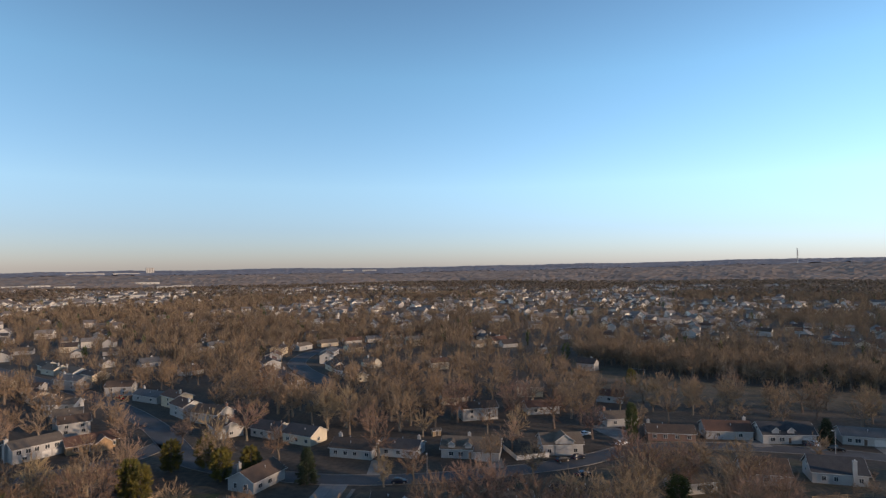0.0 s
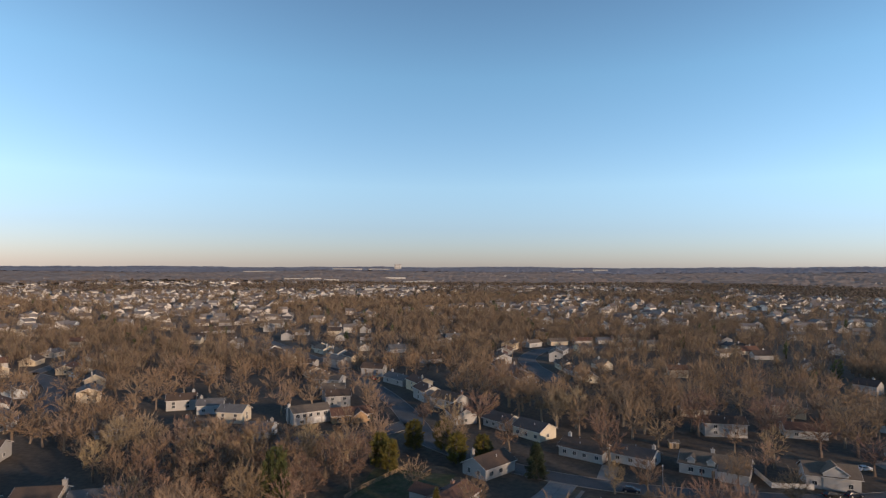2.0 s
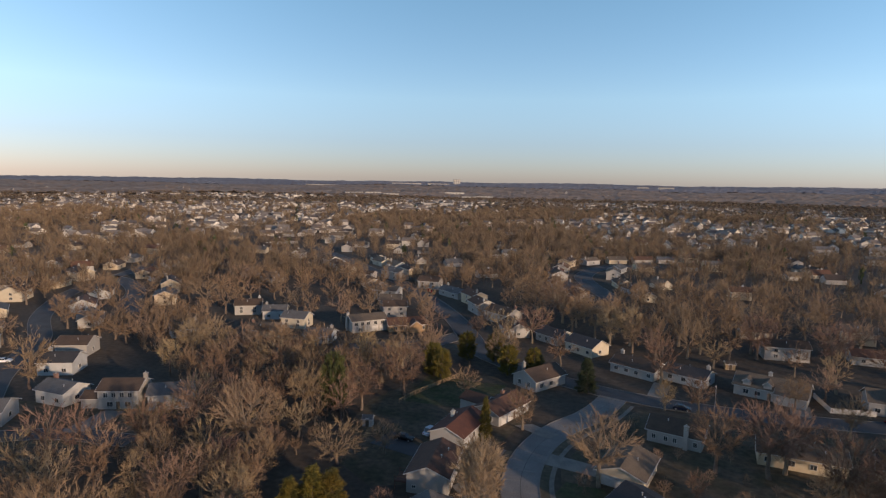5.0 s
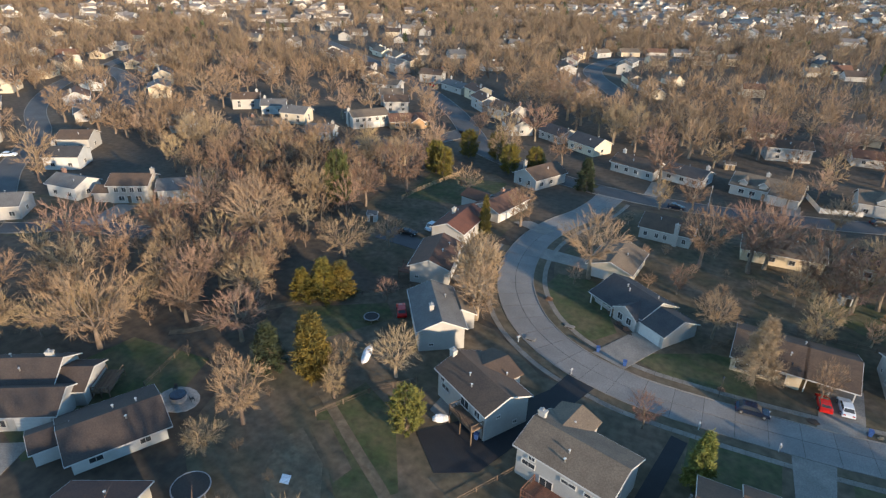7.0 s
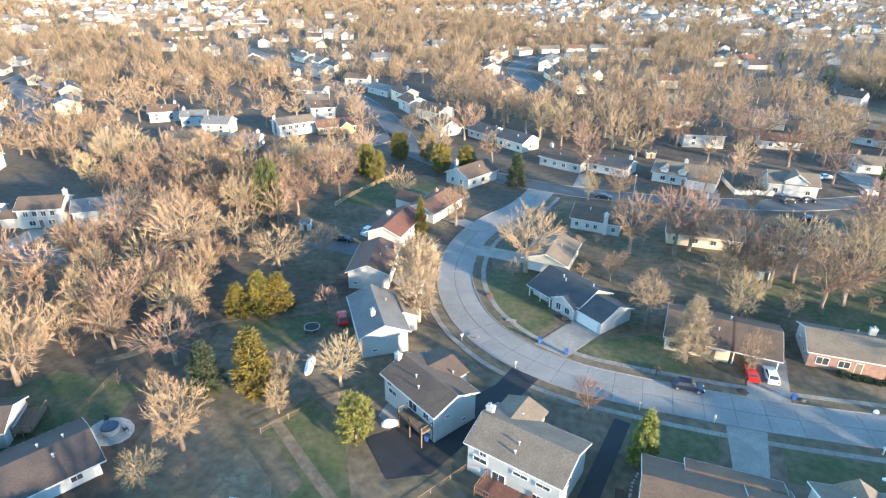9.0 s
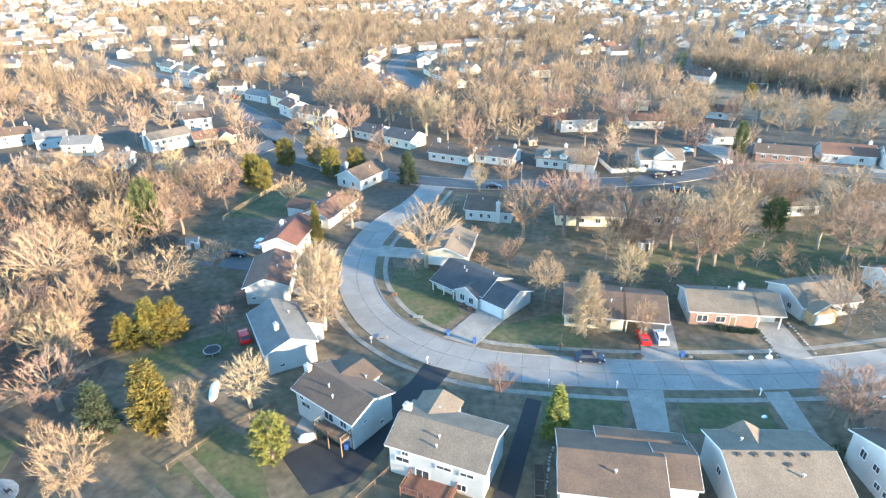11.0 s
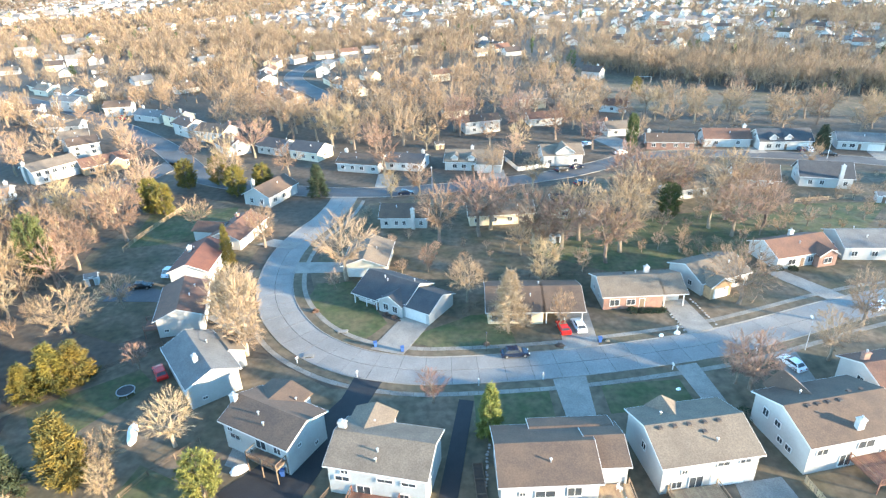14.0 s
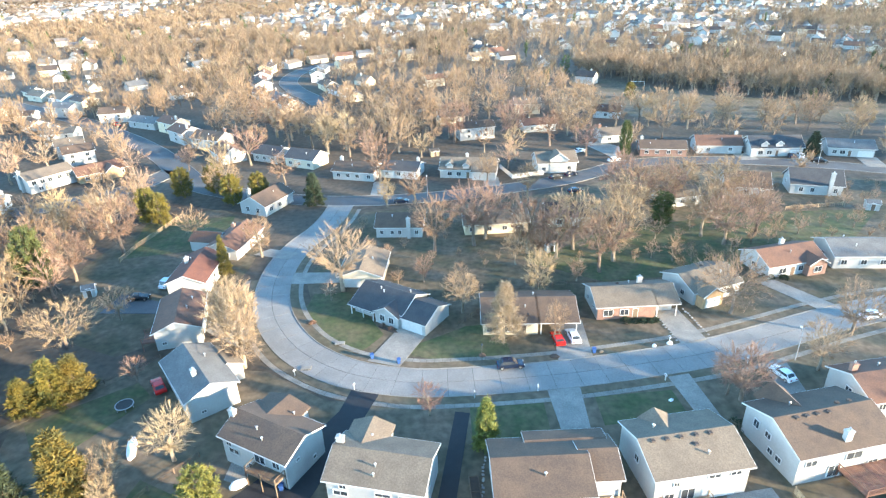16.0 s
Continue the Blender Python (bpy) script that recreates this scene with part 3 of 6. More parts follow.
def house(x, y, rot, L, W, eave, rise=1.7, roof="roof_brown", wall="white", along="x", label="", feats=None, over=0.45, plain=False):
    h = empty("house", x, y, 0, rot)
    HOUSES.append((x, y, math.hypot(L, W) / 2))
    if along == "y":
        h.matrix_world = pose(x, y, 0, 0, 0, rot + 90)
        L, W = W, L
    a, b = L / 2, W / 2
    h.location.z = terrain(x, y)
    gable(h, -a, a, -b, b, eave, rise, roof, wall, over, plain=plain)
    if feats is None:
        rr = random.Random(int(x * 13 + y * 7))
        feats = []
        far_ = math.hypot(x, y) > 230
        for s, n_, span in (("n", 2 if far_ else max(2, int(L / 3.6)), L), ("s", 1 if far_ else 2, L), ("w", 1, W), ("e", 1, W)):
            for i in range(n_):
                feats.append(("win", s, (i + 0.5) / n_ * span - span / 2 + rr.uniform(-0.3, 0.3), min(1.6, eave - 0.9), 1.2, 1.1))
                if eave > 4:
                    feats.append(("win", s, (i + 0.5) / n_ * span - span / 2, eave - 1.2, 1.1, 1.1))
        feats += [("vent", rr.uniform(-a, a) * 0.6, b * 0.4), ("vent", rr.uniform(-a, a) * 0.6, -b * 0.5)]
        if rr.random() < 0.6:
            feats.append(("chim", rr.choice((-1, 1)) * (a - 1), b * 0.3, 1.1, rr.choice(("white", "brick", "stone"))))
    zr = lambda yy: eave + rise * (1 - abs(yy) / b) + 0.2
    for q in feats:
        k = q[0]
        if k == "win":
            window(h, turned(q[1], L, W), *q[2:])
        elif k == "garage":
            garage(h, turned(q[1], L, W), *q[2:])
        elif k == "door":
            door(h, turned(q[1], L, W), *q[2:])
        elif k == "fwin":  # a window on a front at depth y
            window(h, pose(0, q[2], 0, 0, 0, 180), -q[1], *q[3:])
        elif k == "fgarage":
            garage(h, pose(0, q[2], 0, 0, 0, 180), -q[1], q[3])
        elif k == "chim":
            chimney(h, q[1], q[2], 0 if abs(q[2]) > b or abs(q[1]) > a else eave - 0.2, eave + rise + q[3], 1.0, 0.7, q[4])
        elif k == "vent":
            vent(h, q[1], q[2], zr(q[2]))
        elif k == "rbox":
            roof_box(h, q[1], q[2], zr(q[2]))
        elif k == "wing":  # ridge along x
            gable(h, *q[1:7], q[7] if len(q) > 7 else roof, q[8] if len(q) > 8 else wall, 0.35)
        elif k == "open":  # roof on posts, ridge along x
            gable(h, *q[1:7], roof, None, over)
        elif k == "cross":  # ridge along y: x0, x1, y0, y1, eave, rise
            x0, x1, y0, y1, ev, rs = q[1:7]
            cross(h, x0, x1, y0, y1, ev, rs, q[7] if len(q) > 7 else roof, q[8] if len(q) > 8 else wall)
        elif k == "veneer":  # brick skin on the front wall
            part("brick_front", boxed(-a, a, -b - 0.06, -b - 0.005, -0.1, eave - 0.1), "brick", h)
        elif k == "deck":
            deck(h, *q[1:])
        elif k == "posts":
            for px in q[3]:
                part("post", boxed(px - 0.09, px + 0.09, q[1] - 0.09, q[1] + 0.09, 0, q[2]), "trim", h)
    return tagged(h, label or "white-sided house with a brown shingle roof", "house", "suburban houses")


def cross(h, x0, x1, y0, y1, eave, rise, roof, wall, over=0.35):
    """A wing whose ridge runs along y."""
    xc, b = (x0 + x1) / 2, (x1 - x0) / 2
    bm = bmesh.new()
    ends = []
    for sy in (y0, y1):
        ends.append([bm.verts.new(p) for p in ((x0, sy, -0.3), (x1, sy, -0.3), (x1, sy, eave), (xc, sy, eave + rise), (x0, sy, eave))])
    bm.faces.new(ends[0])
    bm.faces.new(ends[1][::-1])
    for i in range(5):
        bm.faces.new((ends[0][i], ends[1][i], ends[1][(i + 1) % 5], ends[0][(i + 1) % 5]))
    bmesh.ops.recalc_face_normals(bm, faces=bm.faces)
    part("wall", bm, wall, h)
    k = rise / b
    d = eave - over * k
    for ya, yb, lo, hi, name, m_ in ((y0 - over, y1 + over, 0.05, 0.23, "roof", roof), (y0 - over - 0.06, y0 - over, 0.0, 0.2, "rake_board", "trim")):
        bm = bmesh.new()
        prof = [(x0 - over, d + lo), (xc, eave + rise + lo), (x1 + over, d + lo), (x1 + over, d + hi), (xc, eave + rise + hi), (x0 - over, d + hi)]
        e = [[bm.verts.new((px, sy, pz)) for px, pz in prof] for sy in (ya, yb)]
        for q in ([0, 1, 4, 5], [1, 2, 3, 4]):
            bm.faces.new([e[0][i] for i in q])
            bm.faces.new([e[1][i] for i in q][::-1])
        for i in range(6):
            bm.faces.new((e[0][i], e[1][i], e[1][(i + 1) % 6], e[0][(i + 1) % 6]))
        bmesh.ops.recalc_face_normals(bm, faces=bm.faces)
        part(name, bm, m_, h)


def deck(h, x0, x1, y0, y1, z, material="redwood", rail=True):
    bm = bmesh.new()
    box(bm, x0, x1, y0, y1, z - 0.22, z - 0.04)
    d = part("deck", bm, material, h)
    n = max(2, int((x1 - x0) / 0.3))
    for i in range(n):
        part("plank", boxed(x0 + (x1 - x0) * i / n + 0.012, x0 + (x1 - x0) * (i + 1) / n - 0.012, y0, y1, z - 0.05, z), material, d)
    ps = [(x0, y0), ((x0 + x1) / 2, y0), (x1, y0), (x0, y1), (x1, y1)]
    for px, py in ps:
        part("post", boxed(px - 0.07, px + 0.07, py - 0.07, py + 0.07, -0.2, z + (1.0 if rail else 0)), material, d)
    if rail:
        for a in ((x0, x1, y0 - 0.04, y0 + 0.04), (x0 - 0.04, x0 + 0.04, y0, y1), (x1 - 0.04, x1 + 0.04, y0, y1)):
            bm = boxed(*a, z + 0.88, z + 0.98)
            box(bm, *a, z + 0.15, z + 0.22)
            part("rail", bm, material, d)
        m_ = int((x1 - x0) / 0.4)
        for i in range(1, m_):
            px = x0 + (x1 - x0) * i / m_
            part("baluster", boxed(px - 0.025, px + 0.025, y0 - 0.025, y0 + 0.025, z + 0.2, z + 0.9), material, d)
# ---------- houses round the bend ----------
house(-9.0, 59.1, -13, 13.0, 8.4, 5.0, 1.6, "roof_tan", "white", label="two-storey white house with a tan roof and back deck", feats=[
    ("cross", -6.2, -0.6, 0.5, 6.6, 5.0, 1.05), ("win", "n", 4.2, 4.2, 0.9, 0.8), ("win", "n", 4.6, 2.9, 1.9, 0.7), ("win", "n", 1.8, 1.1, 1.8, 2.0), ("win", "n", -1.2, 3.6, 2.0, 0.5), ("win", "n", -4.3, 3.6, 1.8, 0.5),
    ("win", "n", -3.6, 1.2, 1.2, 1.0), ("win", "e", 1.5, 3.6, 1.0, 1.1), ("win", "w", 0.5, 3.6, 1.0, 1.1), ("win", "s", -4.5, 3.6, 1.2, 1.2), ("door", "s", -1.5), ("vent", -0.3, -2.0), ("vent", -0.2, -3.2), ("vent", -2.6, 3.6),
    ("chim", -6.2, 1.0, 0.9, "white"), ("deck", -3.5, 3.0, -7.4, -4.3, 0.9)])
house(-25.5, 65.7, -29, 11.9, 7.8, 5.0, 1.5, "roof_brown", "white", label="two-storey white house with a brown roof and dark balcony", feats=[
    ("cross", -5.6, 1.6, 0.5, 6.0, 5.0, 0.95), ("win", "n", 4.6, 4.0, 0.9, 0.7), ("win", "n", 3.8, 2.9, 1.8, 0.8), ("win", "n", -1.2, 3.8, 1.8, 1.9), ("win", "n", -4.2, 3.8, 1.2, 1.2), ("win", "n", 0.5, 1.2, 1.6, 1.2), ("garage", "n", -3.2, 3.2),
    ("win", "e", 1.6, 3.6, 0.6, 0.4), ("win", "e", -1.6, 1.3, 0.6, 0.5), ("win", "w", 0.0, 3.6, 1.0, 1.0), ("vent", -1.0, -1.6), ("vent", 0.8, -2.6), ("vent", 1.0, 3.8), ("chim", -6.3, -1.0, 0.8, "white"), ("deck", 0.2, 5.6, -5.9, -3.9, 2.6, "wood")])
# tan on the east wing: sunlit tone of the grey shingles put into colour
house(-41.7, 81.1, 37, 8.0, 13.5, 4.3, 1.7, "roof_grey", "white", "y", "white house with a grey roof and plain gable wall", feats=[
    ("win", "w", 1.8, 1.3, 0.7, 0.4), ("win", "n", -3, 2.9, 1.2, 1.1), ("win", "n", 1, 2.9, 1.2, 1.1), ("win", "s", 2, 2.9, 1.2, 1.1), ("win", "s", -3, 2.9, 1.2, 1.1), ("chim", -2.5, 1.2, 0.8, "white"), ("vent", 2.0, -2.0), ("wing", -1.0, 5.0, -7.0, -2.0, 3.2, 1.2, "roof_tan")])
house(-52.4, 101.0, 15, 8.2, 13.0, 3.9, 1.7, "roof_rust", "white", "y", "white gabled house with a rust-brown roof", feats=[
    ("win", "w", 2.6, 1.4, 0.7, 0.5), ("win", "n", -3, 2.5, 1.2, 1.1), ("win", "n", 2, 2.5, 1.6, 1.1), ("door", "n", 4.5), ("win", "s", -1, 2.5, 1.2, 1.1), ("win", "s", 3, 2.5, 1.2, 1.1), ("vent", -1, -1.6), ("vent", 3, -2.2), ("deck", -6.0, -2.5, 4.1, 6.6, 1.8)])
house(-56.4, 120.6, 1, 8.2, 14.0, 3.6, 1.7, "roof_red", "white", "y", "white gabled house with a red-brown roof", feats=[
    ("win", "w", 0.5, 1.5, 1.3, 1.0), ("win", "n", -3, 2.3, 1.2, 1.1), ("win", "n", 1, 2.3, 1.2, 1.1), ("garage", "n", 4.6, 3.0), ("win", "s", 0, 2.3, 1.2, 1.1), ("vent", 2, 1.6), ("chim", 1.0, 2.2, 0.7, "white")])
house(-53.3, 138.8, -12, 8.4, 14.0, 2.8, 1.8, "roof_rust", "white", "y", "white ranch house with a broad rust-brown roof", feats=[
    ("cross", -3.5, 2.4, 3.0, 10.5, 2.8, 1.3), ("garage", "n", 3.6, 4.6), ("win", "n", -4, 1.5, 1.6, 1.1), ("door", "n", 0), ("win", "w", -1.5, 1.5, 1.3, 1.1), ("win", "w", 2, 1.5, 1.3, 1.1), ("vent", 2, -1.8), ("chim", 3.0, 1.5, 0.7, "brick")])
house(-52.0, 166.5, -24, 9.0, 13.0, 3.2, 2.3, "roof_brown", "white", "y", "house with a white gable and brown roof", feats=[
    ("win", "w", 1.8, 1.6, 1.0, 1.4), ("win", "w", -1.8, 1.6, 1.0, 1.4), ("win", "n", 0, 1.6, 1.4, 1.2), ("win", "n", 4, 1.6, 1.4, 1.2), ("chim", -4.0, 2.8, 1.3, "stone"), ("vent", 1, -2)])
house(-11.1, 106.1, -33, 12.0, 9.0, 2.9, 2.1, "roof_navy", "white", label="white ranch house with a near-black roof and white garage", feats=[
    ("wing", 5.6, 11.8, -5.0, 3.6, 2.6, 1.8), ("cross", 0.2, 5.8, -5.6, 0.5, 2.6, 1.5), ("win", "n", 5.6, 1.5, 1.7, 1.2), ("win", "n", 3.4, 1.5, 1.7, 1.2), ("door", "n", 1.2), ("posts", -5.6, 2.5, (-6.0, -3.0, -0.4)), ("open", -6.0, 0.0, -5.7, -3.6, 2.5, 0.35), ("fgarage", 8.7, -5.0, 4.8), ("fwin", 2.0, -5.6, 1.5, 1.1, 1.3), ("fwin", 4.2, -5.6, 1.5, 1.1, 1.3), ("fwin", -4.8, -4.5, 1.5, 1.5, 1.3), ("fwin", -2.2, -4.5, 1.5, 1.2, 1.3),
    ("win", "s", -3, 1.5, 1.4, 1.2), ("win", "s", 3, 1.5, 1.4, 1.2), ("win", "w", 0, 1.5, 1.4, 1.2), ("vent", -1.5, -0.9), ("vent", -0.5, -1.4), ("vent", 4.6, 0.8)])
house(-18.1, 121.5, -4, 9.4, 12.0, 2.8, 1.7, "roof_tan", "cream", "y", "cream house with a tan roof behind a bare tree", feats=[("garage", "w", 1.8, 3.6), ("win", "w", -2.6, 1.5, 1.2, 1.1), ("win", "n", -2, 1.5, 1.3, 1.1), ("win", "n", 3, 1.5, 1.3, 1.1), ("vent", 0, -2), ("win", "s", 0, 1.5, 1.3, 1.1)])
house(-11.0, 146.2, -4, 12.0, 9.5, 3.0, 2.0, "roof_brown", "white", label="white house with a brown roof and tall white chimney", feats=[("win", "n", 4.5, 1.5, 0.8, 1.1), ("win", "n", 1.8, 1.5, 0.8, 1.1), ("win", "n", -4.6, 1.5, 0.8, 1.1), ("win", "n", -0.2, 1.5, 0.8, 1.1), ("chim", 2.6, -5.15, 0.7, "white"), ("vent", -2, -1.5), ("door", "s", 0)])
house(12.6, 100.8, -2, 10.4, 11.4, 2.8, 2.0, "roof_brown", "tan", label="low ranch house with a brown roof and open carport", feats=[
    ("open", 5.6, 12.6, -5.7, 5.7, 2.8, 2.0), ("posts", -5.6, 2.7, (5.8, 9.2, 12.5)), ("wing", 5.7, 12.4, 0.5, 5.4, 2.6, 0.3), ("win", "n", 3.5, 1.4, 2.0, 1.2), ("win", "n", 0.5, 1.4, 1.6, 1.2), ("door", "n", -2.5), ("win", "w", 0, 1.4, 1.4, 1.1), ("vent", 3, -2.5), ("vent", 5, 2)])
house(35.6, 104.0, 2, 11.6, 9.1, 3.0, 1.8, "roof_tan", "white", label="white ranch house with a tan roof and red brick front", feats=[
    ("open", 6.3, 10.2, -4.55, 4.55, 3.0, 1.8), ("posts", -4.5, 2.9, (1.0, 6.2, 10.0)), ("wing", 6.0, 10.0, -2.4, 4.4, 2.8, 0.3), ("win", "n", 3.6, 1.5, 1.8, 1.3), ("win", "n", 0.4, 1.5, 1.6, 1.2), ("door", "n", -1.8), ("win", "w", 1.8, 1.5, 0.8, 0.6), ("win", "w", -1.8, 1.5, 0.8, 0.6), ("win", "s", 0, 1.5, 1.5, 1.1), ("chim", 4.6, 2.2, 0.8, "white"), ("rbox", 0.0, 2.0), ("vent", 2.5, 2.5), ("veneer",)])
house(54.6, 110.0, 20, 12.0, 9.6, 3.0, 1.9, "roof_tan", "white", label="white house with a tan roof and ochre brick front", feats=[
    ("cross", -5.4, -0.4, -6.8, 0.0, 2.9, 1.5, "roof_tan", "orange"), ("fgarage", -2.9, -6.8, 3.6), ("win", "n", -3.2, 1.5, 1.6, 1.2), ("win", "w", 1.5, 1.5, 1.0, 1.0), ("win", "w", -1.6, 1.5, 1.0, 1.0), ("door", "n", -1), ("rbox", 1.5, 2.0), ("vent", 3, -2), ("garage", "e", 0, 3.2)])
house(76.7, 119.2, 13, 14.2, 9.0, 3.0, 2.0, "roof_rust", "white", label="brick-fronted house with a red-brown roof and white gable", feats=[
    ("cross", 2.0, 6.6, -6.0, 0.0, 2.8, 1.3, "roof_rust", "brick"), ("fwin", 4.3, -6.0, 1.5, 1.8, 1.2), ("win", "n", 3.5, 1.5, 1.8, 1.2), ("win", "n", -1.2, 1.5, 1.2, 1.2), ("door", "n", 0.8), ("win", "w", 0, 1.6, 1.2, 1.0), ("vent", 0, -2), ("chim", 1.0, 2.0, 0.7, "white")])
house(94.2, 121.3, -4, 13.0, 9.5, 3.2, 2.0, "roof_grey", "white", label="white house with a blue-grey roof and brick front")
house(11.6, 57.3, 1, 12.0, 9.8, 5.0, 1.7, "roof_brown", "white", label="two-storey white house with a brown roof and back deck", feats=[
    ("wing", 5.6, 10.2, -2.6, 4.9, 5.0, 1.4), ("wing", -1.0, 9.6, 2.0, 6.2, 4.9, 0.6), ("win", "n", 3.4, 3.4, 0.7, 0.5), ("win", "n", 0.6, 3.3, 2.4, 1.0), ("win", "n", -3.0, 3.5, 1.7, 1.3), ("win", "n", -2.0, 1.3, 1.7, 1.2), ("win", "n", 3, 1.3, 1.4, 1.1), ("win", "w", 0, 3.4, 1.1, 1.1), ("vent", 0.4, -2.5), ("deck", 6.2, 10.4, -6.6, -2.9, 2.2, "palewood")])
house(31.9, 60.7, 8, 13.0, 10.4, 4.9, 1.8, "roof_tan", "white", label="two-storey white house with a tan roof and roof vents", feats=[
    ("cross", -3.6, 0.4, 0.0, 5.6, 4.9, 1.25), ("rbox", -5, -0.6), ("rbox", -3, -0.6), ("rbox", -1, -0.6), ("rbox", 1.2, -0.6), ("rbox", 3.2, -0.6), ("rbox", 0.6, -1.8), ("vent", 1.6, -3.2), ("vent", -3.4, 2.4), ("garage", "n", -2.6, 4.8), ("win", "n", 3.6, 3.5, 0.7, 0.6), ("win", "n", -1.6, 4.0, 1.6, 0.6), ("win", "n", -4.6, 4.0, 1.4, 0.6),
    ("win", "n", 1.8, 1.4, 1.8, 1.9), ("win", "n", 4.4, 1.4, 1.3, 1.0), ("deck", -5.5, 1.2, -9.0, -5.3, 0.6, "palewood"), ("win", "w", 0, 3.4, 1.0, 1.0)])
house(52.3, 64.0, 11, 15.0, 10.8, 5.0, 2.0, "roof_brown", "white", label="large white house with a brown roof and dark deck", feats=[
    ("cross", -4.4, 0.4, 0.0, 7.2, 4.6, 1.9), ("rbox", -4.6, -0.6), ("rbox", -3, -0.6), ("rbox", -1.4, -0.6), ("rbox", 0.4, -0.6), ("rbox", 3, 0.8), ("rbox", 5, 0.8), ("win", "w", 2.8, 3.6, 1.0, 1.2), ("win", "w", 0.4, 3.6, 1.0, 0.9), ("win", "w", -2.2, 1.6, 1.0, 0.8), ("win", "w", -0.6, 1.6, 0.9, 0.8),
    ("win", "n", 5.6, 3.6, 1.6, 0.9), ("win", "n", -1.0, 3.6, 2.4, 1.2), ("win", "n", -4.5, 1.4, 1.4, 1.2), ("win", "n", 1.6, 1.4, 1.8, 1.9), ("chim", 0.2, -4.4, 0.2, "white"), ("vent", -3, 2.6), ("deck", -1.0, 7.2, -10.2, -5.5, 1.6)])
house(67.8, 73.4, 9, 11.0, 8.6, 4.2, 1.8, "roof_rust", "white", label="white house with a red-brown roof at the street's side")
# left side, near the woods
house(-87.2, 35.2, 32, 11.0, 8.5, 3.4, 2.4, "roof_dark", "white", label="white house with a dark brown roof and stepped gables", feats=[
    ("wing", 5.4, 9.9, -4.0, 3.2, 2.8, 1.5), ("wing", -1.0, 8.4, -9.0, -2.2, 2.8, 1.9), ("fgarage", 5.2, -9.0, 4.8), ("fwin", 0.8, -9.0, 1.5, 1.4, 1.2), ("win", "e", 1.2, 4.4, 0.8, 0.9), ("win", "n", 3.4, 1.8, 1.4, 1.2), ("win", "w", 0, 1.5, 1.2, 1.2), ("deck", 10.1, 12.6, -2.5, 3.0, 1.2, "wood"), ("chim", 3.6, 0.9, 0.7, "white"), ("vent", -2.5, 1.5), ("vent", 0.5, -1.8)])
house(-67.6, 35.2, -26, 9.4, 11.6, 2.5, 1.5, "roof_dark", "greysiding", "y", over=0.7, label="grey house with a dark brown roof beside a patio", feats=[
    ("wing", -9.6, -5.2, -0.4, 4.4, 2.4, 1.0), ("win", "n", -3, 1.5, 1.3, 1.1), ("win", "n", 3, 1.5, 1.6, 1.1), ("door", "s", 0.5), ("win", "e", 0, 1.5, 1.2, 1.1), ("win", "w", -2.6, 1.5, 1.2, 1.1), ("win", "s", -3, 1.5, 1.4, 1.1), ("vent", 0.5, 1.2), ("vent", 1.6, -1.8), ("vent", 3.4, 0.8)])
house(-55.5, 24.0, 29, 9.0, 9.0, 3.0, 1.8, "roof_red", "cream", label="cream house with a red-brown roof")
house(-142.2, 95.6, 32, 10.0, 8.5, 5.0, 1.8, "roof_brown", "white", label="white two-storey house by the woods with stone chimney", feats=[("win", "n", 3, 3.8, 1.0, 1.2), ("win", "n", 1, 3.8, 1.0, 1.2), ("win", "n", -1, 3.8, 1.0, 1.2), ("win", "n", -3, 3.8, 1.0, 1.2), ("win", "n", 2, 1.4, 1.4, 1.2), ("door", "n", 0), ("win", "n", -2.4, 1.4, 1.4, 1.2), ("chim", 5.4, 0, 1.6, "stone"), ("wing", -9.5, -5.0, -3.5, 2.5, 2.6, 1.2)])
house(-131.5, 101.5, 40, 10.0, 8.0, 4.0, 1.8, "roof_grey", "greysiding", label="grey house at the edge of the woods")
# streets behind
house(-133.4, 193.2, 54, 14.5, 9.0, 4.6, 1.7, "roof_tan", "white", label="long white house with a tan roof and two garages", feats=[("garage", "n", -5.4, 2.6), ("garage", "n", -2.2, 2.6), ("win", "n", 5.6, 3.4, 1.3, 1.3), ("win", "n", 3.0, 3.4, 1.3, 1.3), ("win", "n", 0.6, 3.4, 1.3, 1.3), ("win", "n", -2.4, 3.4, 1.3, 1.3), ("win", "n", -5.2, 3.4, 1.3, 1.3), ("win", "n", 4, 1.2, 1.3, 1.1), ("chim", -7.6, 0, 1.0, "white")])
house(-120.0, 201.8, 42, 15.3, 9.0, 2.8, 2.0, "roof_rust", "orange", label="ochre brick ranch house with a tan-brown roof", feats=[("cross", 0.5, 5.5, -6.5, 0.0, 2.7, 1.8), ("win", "n", 5.0, 1.5, 1.4, 1.2), ("win", "n", 2.4, 1.5, 1.0, 1.2), ("door", "n", 0.4), ("win", "n", -6.0, 1.5, 1.6, 1.2), ("garage", "e", 0, 3.0)])
house(-136.9, 220.1, 36, 10.1, 8.5, 4.8, 1.9, "roof_brown", "white")
house(-145.5, 230.3, 30, 9.6, 8.5, 4.8, 2.0, "roof_tan", "white", label="tall white house with a tan roof")
house(-158.7, 248.7, 6, 12.1, 8.0, 5.0, 1.7, "roof_tan", "white", label="tall white house with a tan roof")
house(-155.7, 287.6, 10, 11.8, 9.0, 4.4, 2.2, "roof_brown", "white")
house(-133.5, 273.1, -28, 17.0, 8.0, 3.0, 1.8, "roof_grey", "white", label="white ranch house with a grey roof")
